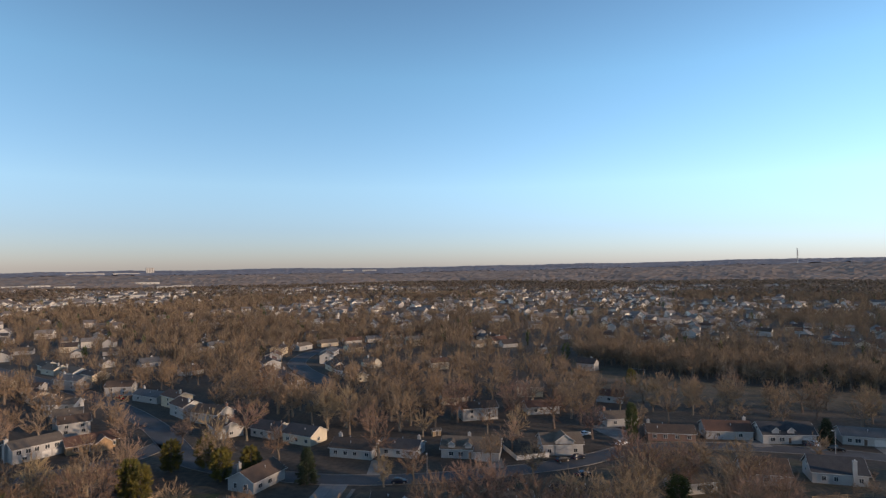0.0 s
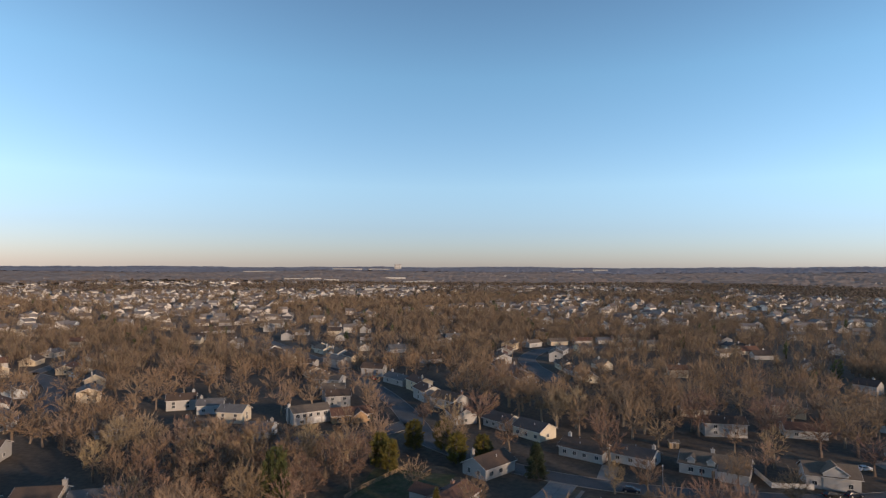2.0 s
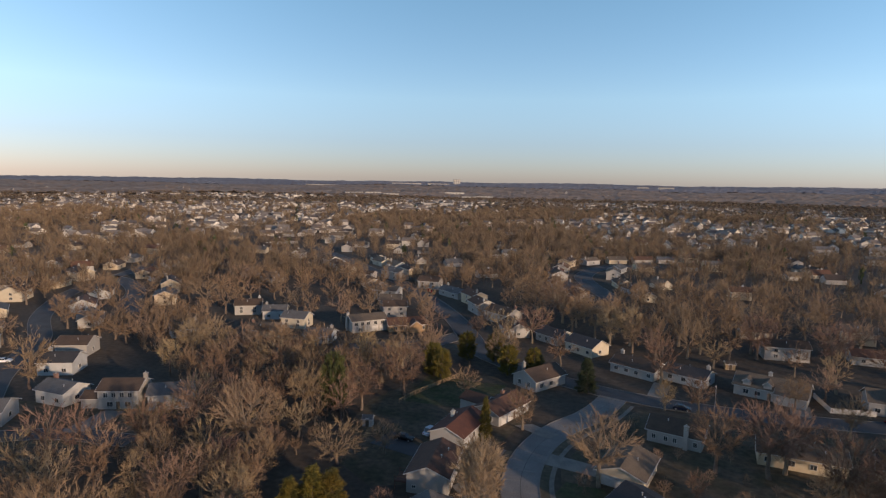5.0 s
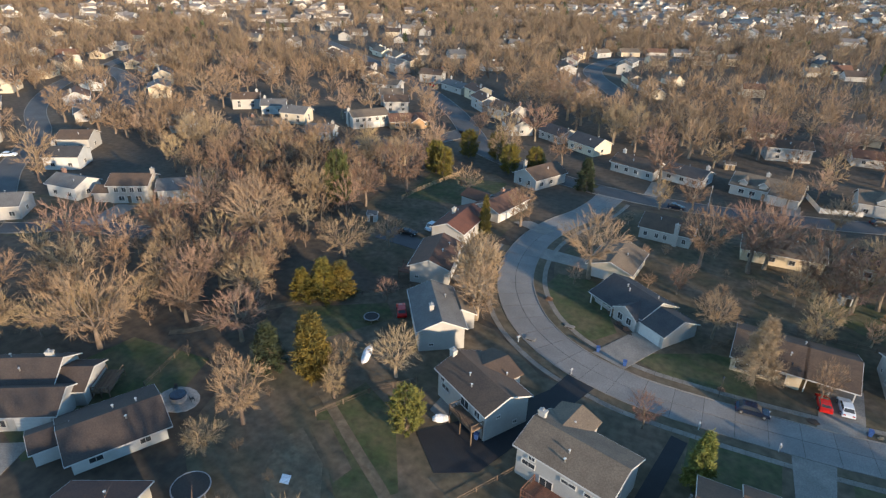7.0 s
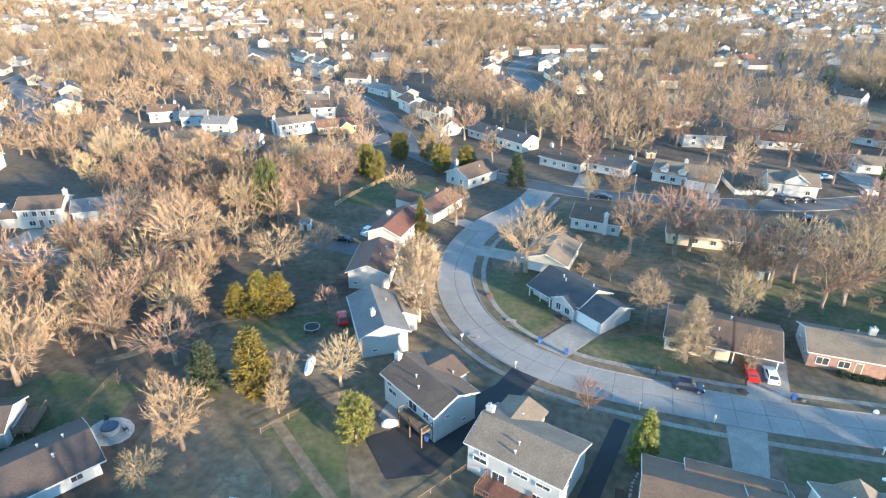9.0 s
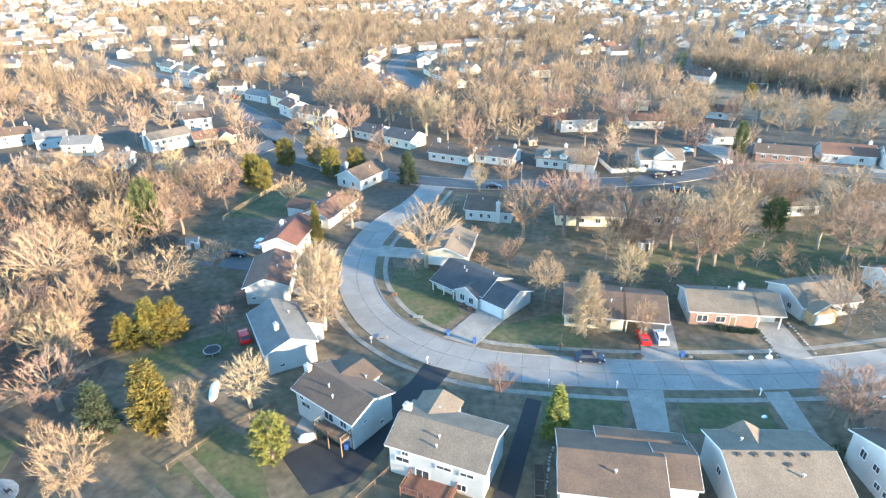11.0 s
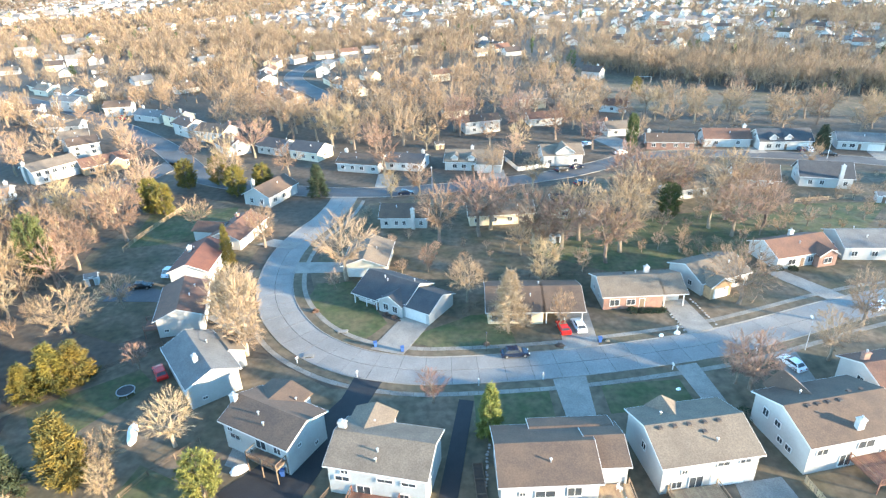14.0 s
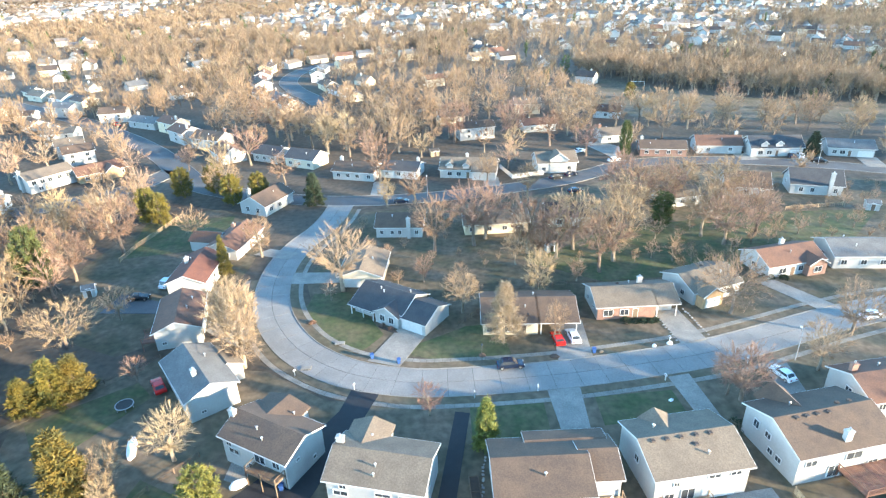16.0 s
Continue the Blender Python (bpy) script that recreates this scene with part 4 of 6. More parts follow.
house(-188.4, 302.4, -20, 17.0, 8.0, 5.0, 1.8, "roof_grey", "white", label="white two-storey house with a grey roof")
house(-202.9, 294.7, 11, 8.8, 8.0, 3.0, 1.6, "roof_brown", "white")
house(-91.3, 235.5, -25, 14.0, 9.0, 4.2, 2.2, "roof_brown", "white", feats=None)
house(-62.2, 215.8, -28, 11.3, 9.0, 3.0, 2.0, "roof_navy", "white", label="white house with a dark roof and white chimney")
house(-48.0, 207.6, -27, 12.2, 9.0, 3.4, 2.2, "roof_navy", "cream", label="cream house with a dark roof beside bare trees")
house(-27.8, 192.5, -17, 14.5, 9.0, 3.0, 2.0, "roof_brown", "white")
house(-12.8, 193.0, -16, 12.6, 9.0, 2.8, 1.8, "roof_navy", "greysiding", label="grey house with a dark roof")
house(9.8, 191.1, -10, 18.5, 9.5, 3.0, 2.6, "roof_tan", "white", label="white house with dormers and a tan roof", feats=[("wing", 1.5, 9.2, -6.4, -1.0, 2.8, 1.0), ("cross", -7.0, -5.0, -4.6, 0.0, 4.4, 0.8), ("cross", -1.6, 0.4, -4.6, 0.0, 4.4, 0.8), ("garage", "n", -6.0, 3.6), ("win", "n", 6.0, 1.5, 1.4, 1.2), ("win", "n", 3.0, 1.5, 1.4, 1.2), ("door", "n", 0.0), ("chim", -1.0, 2.0, 0.8, "white")])
house(38.7, 193.6, 3, 13.0, 9.0, 3.6, 2.4, "roof_tan", "white", label="white house with a tall gable inside a white fence", feats=[("cross", -2.5, 3.5, -4.7, 0.5, 4.6, 2.0), ("win", "n", -4, 1.5, 1.2, 1.2), ("win", "e", 0, 1.8, 1.2, 1.2), ("win", "n", 4.5, 1.5, 1.2, 1.2)])
house(67.8, 226.7, 5, 12.4, 9.0, 3.0, 1.8, "roof_tan", "white", label="white house with a tan roof by the corner")
house(79.9, 207.4, -10, 15.7, 9.0, 2.8, 1.8, "roof_brown", "brick", label="brick ranch house with a brown roof")
house(100.2, 208.7, -8, 15.4, 9.0, 3.0, 2.4, "roof_rust", "white", label="white gabled house with a red-brown roof")
house(117.5, 203.3, -3, 17.5, 9.0, 3.2, 3.0, "roof_navy", "white", label="white house with a dark roof and two dormers", feats=[("cross", -5.6, -3.4, -4.4, -0.4, 4.5, 0.9), ("cross", -0.6, 1.6, -4.4, -0.4, 4.5, 0.9), ("garage", "n", -6.4, 4.0), ("win", "n", 5.6, 1.5, 1.6, 1.3), ("win", "n", 2.6, 1.5, 1.6, 1.3), ("door", "n", 0), ("win", "w", 0, 4.2, 1.0, 1.2)])
house(142.5, 200.0, -18, 14.0, 9.0, 3.0, 1.9, "roof_grey", "white", label="white ranch house with a grey roof and garage", feats=[("garage", "n", -4.4, 4.6), ("win", "n", 2.6, 1.5, 1.6, 1.2), ("win", "n", 5.0, 1.5, 1.2, 1.2), ("door", "n", 0.4), ("vent", 1, -2)])
house(90.4, 166.1, -15, 12.0, 9.0, 3.2, 3.0, "roof_brown", "white", label="white steep-gabled house with a brown roof")
house(110.6, 166.0, -16, 13.6, 9.0, 3.2, 3.2, "roof_navy", "white", label="white steep-gabled house with a dark green-grey roof", feats=[("chim", 3.4, -4.9, 0.6, "white"), ("win", "n", 4, 1.5, 1.0, 1.2), ("win", "n", 1, 1.5, 1.0, 1.2), ("win", "n", -5, 1.5, 1.0, 1.2), ("win", "w", 1.2, 2.0, 0.8, 1.1), ("win", "w", 0, 4.4, 0.8, 1.1)])
house(14.0, 146.4, 3, 16.7, 9.0, 3.0, 1.9, "roof_tan", "tan", label="tan ranch house behind bare trees")
house(34.5, 149.0, -5, 12.6, 9.0, 3.0, 2.2, "roof_dark", "cream", label="cream house with a dark brown roof and patio", feats=[("garage", "n", -2.0, 3.0), ("win", "n", 3, 1.5, 1.4, 1.2), ("win", "w", 0, 1.8, 1.0, 1.2), ("chim", -1.0, -4.9, 0.8, "brick"), ("vent", 2, 1)])
house(67.4, 160.1, 12, 11.0, 8.0, 3.0, 1.8, "roof_tan", "white", label="white house glimpsed through bare trees")
# across the woods
house(-196.7, 115.9, 33, 10.0, 9.0, 4.0, 1.9, "roof_brown", "white")
house(-182.4, 102.7, 33, 10.0, 9.0, 4.0, 1.9, "roof_navy", "greysiding", label="grey house with a dark roof along the street")
house(-160.6, 71.1, 40, 12.0, 9.0, 3.6, 1.8, "roof_grey", "white", label="white house with a grey roof along the street")
house(-158.3, 89.0, 8, 10.0, 8.0, 3.6, 1.7, "roof_grey", "greysiding", label="grey house with a grey roof by the lane")
house(-186.8, 150.3, 60, 10.0, 8.0, 3.0, 1.7, "roof_tan", "white")
house(-193.4, 189.3, 40, 11.0, 8.0, 4.2, 2.0, "roof_brown", "white")
house(-177.7, 189.2, 35, 9.6, 8.0, 3.6, 1.8, "roof_grey", "greysiding", label="grey house with a grey roof")
house(-159.7, 182.3, 14, 10.0, 8.0, 4.2, 2.0, "roof_grey", "cream", label="cream house with a grey roof")
house(-160.6, 165.6, 34, 11.5, 8.0, 3.0, 1.7, "roof_tan", "tan", label="tan house with a tan roof")
house(-138.0, 170.3, 19, 10.0, 8.0, 3.0, 1.7, "roof_grey", "greysiding", label="low grey house near the cul-de-sac")
SHOWN = len(HOUSES)
# rows along the farther streets
ROOFS = ("roof_brown", "roof_tan", "roof_grey", "roof_dark", "roof_rust")
WALLS = ("white", "white", "white", "cream", "tan", "greysiding")


def row(pts, step, off, seed):
    rr = random.Random(seed)
    c = curve_pts(pts, step)
    n = normals(c)
    for i in range(len(c)):
        for s in (-1, 1):
            x, y = c[i] + n[i] * s * (off + rr.uniform(-2, 3))
            if any(math.hypot(x - a, y - b) < r + 9 for a, b, r in HOUSES) or any(np.min(np.hypot(*(q - (x, y)).T)) < w / 2 + 8 for q, w in ROADS):
                continue
            rot = math.degrees(math.atan2(-n[i][0], n[i][1])) + (180 if s > 0 else 0) + rr.uniform(-8, 8)
            rf, wl = rr.choice(ROOFS), rr.choice(WALLS)
            house(x, y, rot, rr.uniform(11, 15), rr.uniform(8, 9.5), rr.choice((3.0, 3.2, 4.8)), rr.uniform(1.7, 2.4), rf, wl, label=f"{WALL_WORD[wl]} house with a {ROOF_WORD[rf]} roof in a far row")


WALL_WORD = {"white": "white", "cream": "cream", "tan": "tan", "greysiding": "grey"}
ROOF_WORD = {"roof_brown": "brown", "roof_tan": "tan", "roof_grey": "grey", "roof_dark": "dark brown", "roof_rust": "rust-brown"}
row([(-250, 345), (-175, 290), (-132, 251), (-94, 206)], 19, 17, 1)
row([(-191, 89), (-225, 119), (-262, 140), (-299, 173), (-326, 215), (-360, 270)], 30, 16, 2)
row([(-252, 172), (-277, 194), (-306, 209), (-330, 215)], 30, 17, 3)
row([(-60, 310), (-68, 325), (-83, 352), (-93, 381), (-92, 418), (-78, 441), (-30, 470)], 18, 18, 4)
row([(-360, 120), (-340, 170), (-380, 230)], 34, 16, 5)
row([(150, 179), (190, 170), (240, 160)], 19, 17, 6)
row([(10, 250), (50, 262), (70, 250)], 22, 14, 7)
row([(-10, 30), (40, 20), (90, 30)], 24, 16, 8)
# ---------- trees ----------
def tube(V, F, p, q, r0, r1, sides):
    d = (q - p)
    L = np.linalg.norm(d) + 1e-6
    d = d / L
    a = np.cross(d, (0.3, 0.9, 0.2) if abs(d[2]) > 0.9 else (0, 0, 1))
    a /= np.linalg.norm(a)
    b = np.cross(d, a)
    o = len(V)
    for c, r in ((p, r0), (q, r1)):
        for i in range(sides):
            t = 2 * math.pi * i / sides
            V.append(tuple(c + r * (math.cos(t) * a + math.sin(t) * b)))
    for i in range(sides):
        j = (i + 1) % sides
        F.append((o + i, o + j, o + sides + j, o + sides + i))


def spray(V, F, p, d, L, w, rng):
    """One fine twig, a thin blade with its own direction."""
    d = d / (np.linalg.norm(d) + 1e-6)
    s = np.cross(d, rng.normal(size=3))
    s /= np.linalg.norm(s) + 1e-6
    o = len(V)
    V += [tuple(p - s * w / 2), tuple(p + s * w / 2), tuple(p + d * L)]
    F.append((o, o + 1, o + 2))


def bare_tree(seed, shape, fine):
    """Wood and twigs of a leafless tree 10 m high: limbs fork towards points spread through the crown."""
    rng = np.random.default_rng(seed)
    WV, WF, TV, TF = [], [], [], []
    n = 215 if fine else 76
    cz, rz, rx, fork = {"vase": (6.0, 3.7, 4.0, 1.2), "spread": (5.7, 3.7, 5.4, 1.2), "oval": (5.8, 4.1, 3.1, 1.9)}[shape]
    pts = []
    while len(pts) < n:
        d = rng.normal(size=3)
        d /= np.linalg.norm(d)
        k = rng.uniform(0.35, 1.0) ** 0.45
        lump = 1 + 0.16 * math.sin(3 * math.atan2(d[1], d[0]) + seed) + 0.1 * math.sin(5 * d[2] + seed)
        p = d * k * lump * (rx, rx, rz)
        if shape == "vase" and p[2] < 0:
            p[:2] *= 1 + 0.35 * p[2] / rz
        pts.append(p + (0, 0, cz))
    pts = np.array(pts)

    def twigs(p, q, k):
        d = q - p
        d = d / (np.linalg.norm(d) + 1e-6)
        for _ in range(k):
            b = p + (q - p) * rng.uniform(0.15, 1.0)
            dd = d * 1.0 + rng.normal(size=3) * 0.42 + (0, 0, 0.3)
            spray(TV, TF, b, dd, rng.uniform(0.4, 1.15) * (1 if fine else 1.35), (0.05 if fine else 0.095) * rng.uniform(0.7, 1.3), rng)

    def grow(p, T, r, depth):
        sides = 6 if depth == 0 else 4 if (depth < 3 and fine) else 3
        if len(T) == 1:
            if fine:
                tube(WV, WF, p, T[0], max(r, 0.02), 0.01, 3)
            else:
                spray(WV, WF, p, T[0] - p, np.linalg.norm(T[0] - p), 0.05, rng)
            twigs(p, T[0], 10 if fine else 7)
            return
        c = T.mean(0)
        f = rng.uniform(0.24, 0.42)
        q = p + (c - p) * f + rng.normal(size=3) * 0.12 * (depth > 0)
        r1 = max(0.016, r * 0.82)
        if np.linalg.norm(q - p) > 0.05:
            tube(WV, WF, p, q, r, r1, sides)
            if len(T) < 9:
                twigs(p, q, 5 if fine else 4)
        k = 2 if len(T) < 9 else 3 if depth else 4
        cen = T[rng.choice(len(T), min(k, len(T)), replace=False)]
        for _ in range(3):
            g = np.argmin(np.linalg.norm(T[:, None] - cen[None], axis=2), axis=1)
            cen = np.array([T[g == i].mean(0) if (g == i).any() else cen[i] for i in range(len(cen))])
        for i in range(len(cen)):
            U = T[g == i]
            if len(U):
                if len(U) == len(T):
                    U = U[:1]
                grow(q, U, max(0.016, r1 * (len(U) / len(T)) ** 0.42), depth + 1)

    base = np.array((rng.normal() * 0.15, rng.normal() * 0.15, fork))
    tube(WV, WF, np.zeros(3), base, 0.31, 0.25, 7)
    grow(base, pts, 0.24, 0)
    top = max(np.array(WV)[:, 2].max(), np.array(TV)[:, 2].max())
    return [tuple(v) for v in np.array(WV) * (10 / top)], WF, [tuple(v) for v in np.array(TV) * (10 / top)], TF


def conic_tree(seed, kind, fine):
    """Evergreen or larch-like tree 10 m high: whorled boughs with many small sprays."""
    rng = np.random.default_rng(seed)
    WV, WF, TV, TF = [], [], [], []
    tube(WV, WF, np.zeros(3), np.array((0, 0, 5.0)), 0.2, 0.13, 6)
    tube(WV, WF, np.array((0, 0, 5.0)), np.array((0.05, 0, 9.7)), 0.13, 0.02, 5)
    n = 120 if fine else 34
    wide = {"cone": 2.3, "round": 3.0, "column": 1.7, "larch": 3.1}[kind]
    base = {"cone": 0.05, "round": 0.08, "column": 0.03, "larch": 0.14}[kind]
    ang = 0
    for i in range(n):
        t = base + (1 - base) * (i / n) ** 0.95
        z = 10 * t * 0.96
        if kind == "round":
            R = wide * math.sqrt(max(0.03, 1 - (abs(t - 0.42) / 0.6) ** 2.2))
        elif kind == "column":
            R = wide * min(1, (t + 0.1) * 3) * (1 - t) ** 0.5 + 0.2
        else:
            R = wide * (1 - t) ** 0.65 + 0.12
        R *= rng.uniform(0.72, 1.15)
        ang += 2.4 + rng.uniform(-0.4, 0.4)
        rise = {"cone": 0.1, "round": 0.5, "column": 0.9, "larch": 0.25}[kind]
        d = np.array((math.cos(ang), math.sin(ang), rise))
        p = np.array((0, 0, max(0.15, z - R * rise * 0.6)))
        q = p + d * R
        tube(WV, WF, p, q, 0.05, 0.012, 3)
        k = int((60 if fine else 22) * (0.4 + R / wide))
        for _ in range(k):
            s = rng.uniform(0.2, 1.05) ** 0.6
            b = p + (q - p) * s + rng.normal(size=3) * 0.16
            dd = d * 0.6 + rng.normal(size=3) * 0.7
            if kind == "larch":
                spray(TV, TF, b, dd, rng.uniform(0.4, 0.9), 0.06 if fine else 0.12, rng)
            else:
                spray(TV, TF, b, dd, rng.uniform(0.35, 0.75) * (1 if fine else 1.5), (0.15 if fine else 0.34) * rng.uniform(0.6, 1.3), rng)
    return WV, WF, TV, TF


PROTO = {}
TREES = []
KINDS = {  # builder, shape, wood, twigs, label
    "bare": (bare_tree, "oval", "bark", "twig", "leafless brown tree in winter"),
    "vase": (bare_tree, "vase", "bark", "twig", "leafless vase-shaped tree with many fine twigs"),
    "spread": (bare_tree, "spread", "bark", "twig", "leafless wide-spreading tree in winter"),
    "red": (bare_tree, "vase", "bark", "twig_red", "leafless maple with reddish twigs"),
    "cream": (bare_tree, "vase", "bark_cream", "twig_cream", "leafless pale-barked tree lit by low sun"),
    "tall": (bare_tree, "oval", "bark_cream", "twig_cream", "tall slender leafless tree with pale twigs"),
    "gold": (conic_tree, "cone", "bark", "leaf_gold", "bushy golden-green evergreen tree"),
    "goldround": (conic_tree, "round", "bark", "leaf_gold", "bushy golden-green evergreen tree"),
    "pine": (conic_tree, "round", "bark", "leaf_pine", "yellow-green pine with a ragged crown"),
    "ypine": (conic_tree, "cone", "bark", "leaf_ypine", "bright yellow-green conical evergreen tree"),
    "ypineround": (conic_tree, "round", "bark", "leaf_ypine", "bright yellow-green rounded pine tree"),
    "spruce": (conic_tree, "cone", "bark", "leaf_dark", "dark green conical evergreen"),
    "cedar": (conic_tree, "column", "bark", "leaf_gold", "narrow golden-brown cedar in a yard"),
    "larch": (conic_tree, "larch", "bark", "twig_rust", "rust-coloured conical tree in winter"),
}


JOIN = {}
SINGLE = [0]


def tree(kind, x, y, h, wide=1.0, fine=True, name="tree", label="", joined=False):
    f, shape, wood, leaf, lab = KINDS[kind]
    k = int(abs(x * 31 + y * 17)) % (4 if f is bare_tree else 2)
    key = (f is bare_tree, shape, wood, leaf, fine, k)
    if key not in PROTO:
        PROTO[key] = [f(sum(map(ord, shape)) * 10 + k, shape, fine), None]
    s = h / 10
    m = Matrix.LocRotScale((x, y, terrain(x, y) - 0.05), Euler((0, 0, (x * 7.3 + y * 3.1) % 6.28)), (s * wide, s * wide, s))
    TREES.append((x, y))
    if joined:
        JOIN.setdefault((wood, leaf), []).append((key, m))
        return None
    if PROTO[key][1] is None:
        WV, WF, TV, TF = PROTO[key][0]
        PROTO[key][1] = []
        for nm, v, fa, m_ in (("trunk", WV, WF, wood), ("crown", TV, TF, leaf)):
            me = bpy.data.meshes.new(nm)
            me.from_pydata(v, [], fa)
            me.materials.append(M[m_])
            PROTO[key][1].append(me)
    SINGLE[0] += 1
    e = new(name)
    e.empty_display_size = 0.5
    e.matrix_world = m
    for nm, me in zip(("trunk", "crown"), PROTO[key][1]):
        o = new(nm, me)
        o.parent = e
    return tagged(e, label or lab, "tree" if name == "tree" else "shrub", "trees and shrubs")


def join_trees():
    """The many farther yard and woodland trees, joined by bark and twig colour."""
    for (wood, leaf), items in JOIN.items():
        vs, fs, mi, o = [], [], [], 0
        for key, m in items:
            WV, WF, TV, TF = PROTO[key][0]
            A = np.array(m)
            v = np.concatenate([np.array(WV), np.array(TV)]) @ A[:3, :3].T + A[:3, 3]
            vs.append(v)
            n = len(WV)
            fs += [tuple(i + o for i in q) for q in WF] + [tuple(i + o + n for i in q) for q in TF]
            mi += [0] * len(WF) + [1] * len(TF)
            o += len(v)
        me = bpy.data.meshes.new("far_trees")
        me.from_pydata(np.concatenate(vs), [], fs)
        me.materials.append(M[wood])
        me.materials.append(M[leaf])
        me.polygons.foreach_set("material_index", mi)
        ob = new("far_trees", me)
        tagged(ob, "many leafless yard trees among the houses" if leaf.startswith("twig") else "scattered evergreen yard trees among the houses", "trees", kind="stuff")


tree("spread", -73, 96, 11.6, 1.25)
tree("cream", -67, 105, 8.5)
tree("red", -54.5, 84.5, 5.5, 1.1)
for x, y, h in ((-36.4, 87.4, 13.5), (-38, 91, 16), (-40.2, 95.5, 15), (-42.4, 100.5, 13)):
    tree("tall", x, y, h, 1.1)
tree("gold", -66, 79.5, 9.0, 1.60)
tree("gold", -69.2, 77, 7.1, 1.60)
tree("gold", -63.2, 81.5, 8.3, 1.60)
tree("cedar", -51.5, 58.5, 12.5, 1.25)
tree("vase", -48, 61, 7.9, 1.2)
tree("bare", -46, 56.5, 6.7)
tree("cream", -40.5, 65.5, 10.4, 1.15)
tree("ypineround", -32.8, 56, 8.0, 1.0)
tree("ypine", 5.4, 66, 9.5, 0.95)
tree("spread", -88, 47, 17.1)
tree("red", -69, 60.5, 11.6, 1.35)
tree("spruce", -59.5, 57, 9.2, 1.4, label="soft green evergreen beside bare trees")
tree("vase", -54, 45.5, 12.4, 0.95)
# unseen trees added below the camera to shade the yards on the left
for x, y, h in ((-40, 26, 12), (-31, 30, 12), (-24, 22, 14), (-15, 30, 11), (-46, 17, 14), (-8, 18, 13), (-30, 12, 13), (-20, 35, 11), (-11, 26, 13), (4, 20, 14), (13, 27, 12)):
    tree("spread" if int(h) % 2 else "vase", x, y, h, 1.1, False)
tree("vase", -54, 38.5, 6.8, 1.25)
for x, y, h in ((-112, 80, 11), (-86, 72, 11), (-82, 60, 10), (-78, 75, 10), (-100, 73, 11), (-96, 113, 13), (-86, 123, 12), (-82, 138, 14)):
    tree("vase", x, y, h * 1.2)
tree("cream", -93, 90, 18.3, 1.1)
tree("pine", -92, 119, 15.9, 0.7)
tree("goldround", -83, 157, 10.7, 0.91)
tree("goldround", -79, 155, 9.8, 0.91)
tree("cream", -159, 131, 15.9)
tree("cream", -154, 136, 15.9)
tree("cream", -117, 82, 11.0)
tree("cream", -22.3, 114.2, 17.7, 1.05)
tree("gold", -51, 123.5, 10.5, 0.66)
tree("vase", 3.6, 103.5, 11.0)
tree("larch", 10.8, 92.5, 13.4)
tree("vase", 20.5, 92.6, 9.2, 0.7)
tree("red", -3, 73.4, 7.3)
tree("bare", -45, 132.5, 12.2)
tree("spruce", -38, 167, 10.4, 1.3)
tree("goldround", -63, 169, 9.8, 1.01)
tree("vase", -66, 173, 15.9)
tree("goldround", -56, 173, 9.0, 1.01)
tree("goldround", -81, 177, 9.8, 1.01)
tree("goldround", -72, 180, 9.8, 1.01)
tree("vase", -2, 132.5, 17.1)
tree("red", 8, 135, 19.5)
tree("vase", 23, 127, 11.0)
tree("bare", 20, 109.5, 12.2)
tree("vase", 35.5, 119, 17.1)
tree("vase", 40, 124, 18.3)
tree("red", 50, 153, 19.5, 1.1)
tree("pine", 58, 144, 9.5)
tree("vase", 65.5, 136, 17.1)
tree("vase", 72, 141, 14.6)
tree("spread", 84, 151, 13.4)
tree("spread", 56.8, 100, 14.0)
tree("red", 47, 74.4, 11.6, 1.15)
tree("red", 45.4, 76, 8.5)
tree("cream", 63.4, 81.4, 10.4)
tree("vase", 75, 91, 12.2)
tree("red", 6, 230, 18.3)
tree("cream", 4, 236, 22.0, 0.7)
tree("red", 28, 228, 18.3)
tree("vase", 53, 225, 18.3)
tree("pine", 65.5, 203.5, 13.4, 0.5, label="bright green slender conifer by the corner")
tree("spruce", 129, 198, 9, 1.4)
tree("pine", 168, 192, 15.9)
tree("vase", 15, 182, 11.0)
tree("vase", -8, 165, 11.0)
tree("bare", -16, 163.5, 9.8)
tree("vase", 26, 168, 12.2)
tree("spread", -68, 246, 23.2, 1.05)
tree("vase", -50, 229, 17.1)
for x, y, h in ((-43, 223, 15), (-36, 224, 15), (-28, 226, 13), (-20, 233, 16), (-12, 226, 14)):
    tree("tall", x, y, h * 1.15)
tree("vase", 17, 124, 9.8)
tree("vase", -4.5, 117, 7.3, 0.8)
tree("red", -90, 205, 9.8)
for x, y, h in ((74, 246, 13), (87, 244, 13), (101, 238, 14), (116, 240, 13), (130, 233, 12), (146, 230, 13), (162, 222, 12)):
    tree("bare", x, y, h * 1.15)
tree("goldround", 96, 300, 8.1, 1.01)
for x, y, h in ((11, 139, 13), (20.5, 130, 13), (27, 127, 12), (32, 131, 14), (46, 137, 15), (54, 150, 14), (61, 153, 13), (69, 131, 13), (66, 157, 14), (80, 158, 13), (79, 136, 11)):
    tree("red" if int(x) % 2 else "vase", x, y, h * 1.22, 1.1)
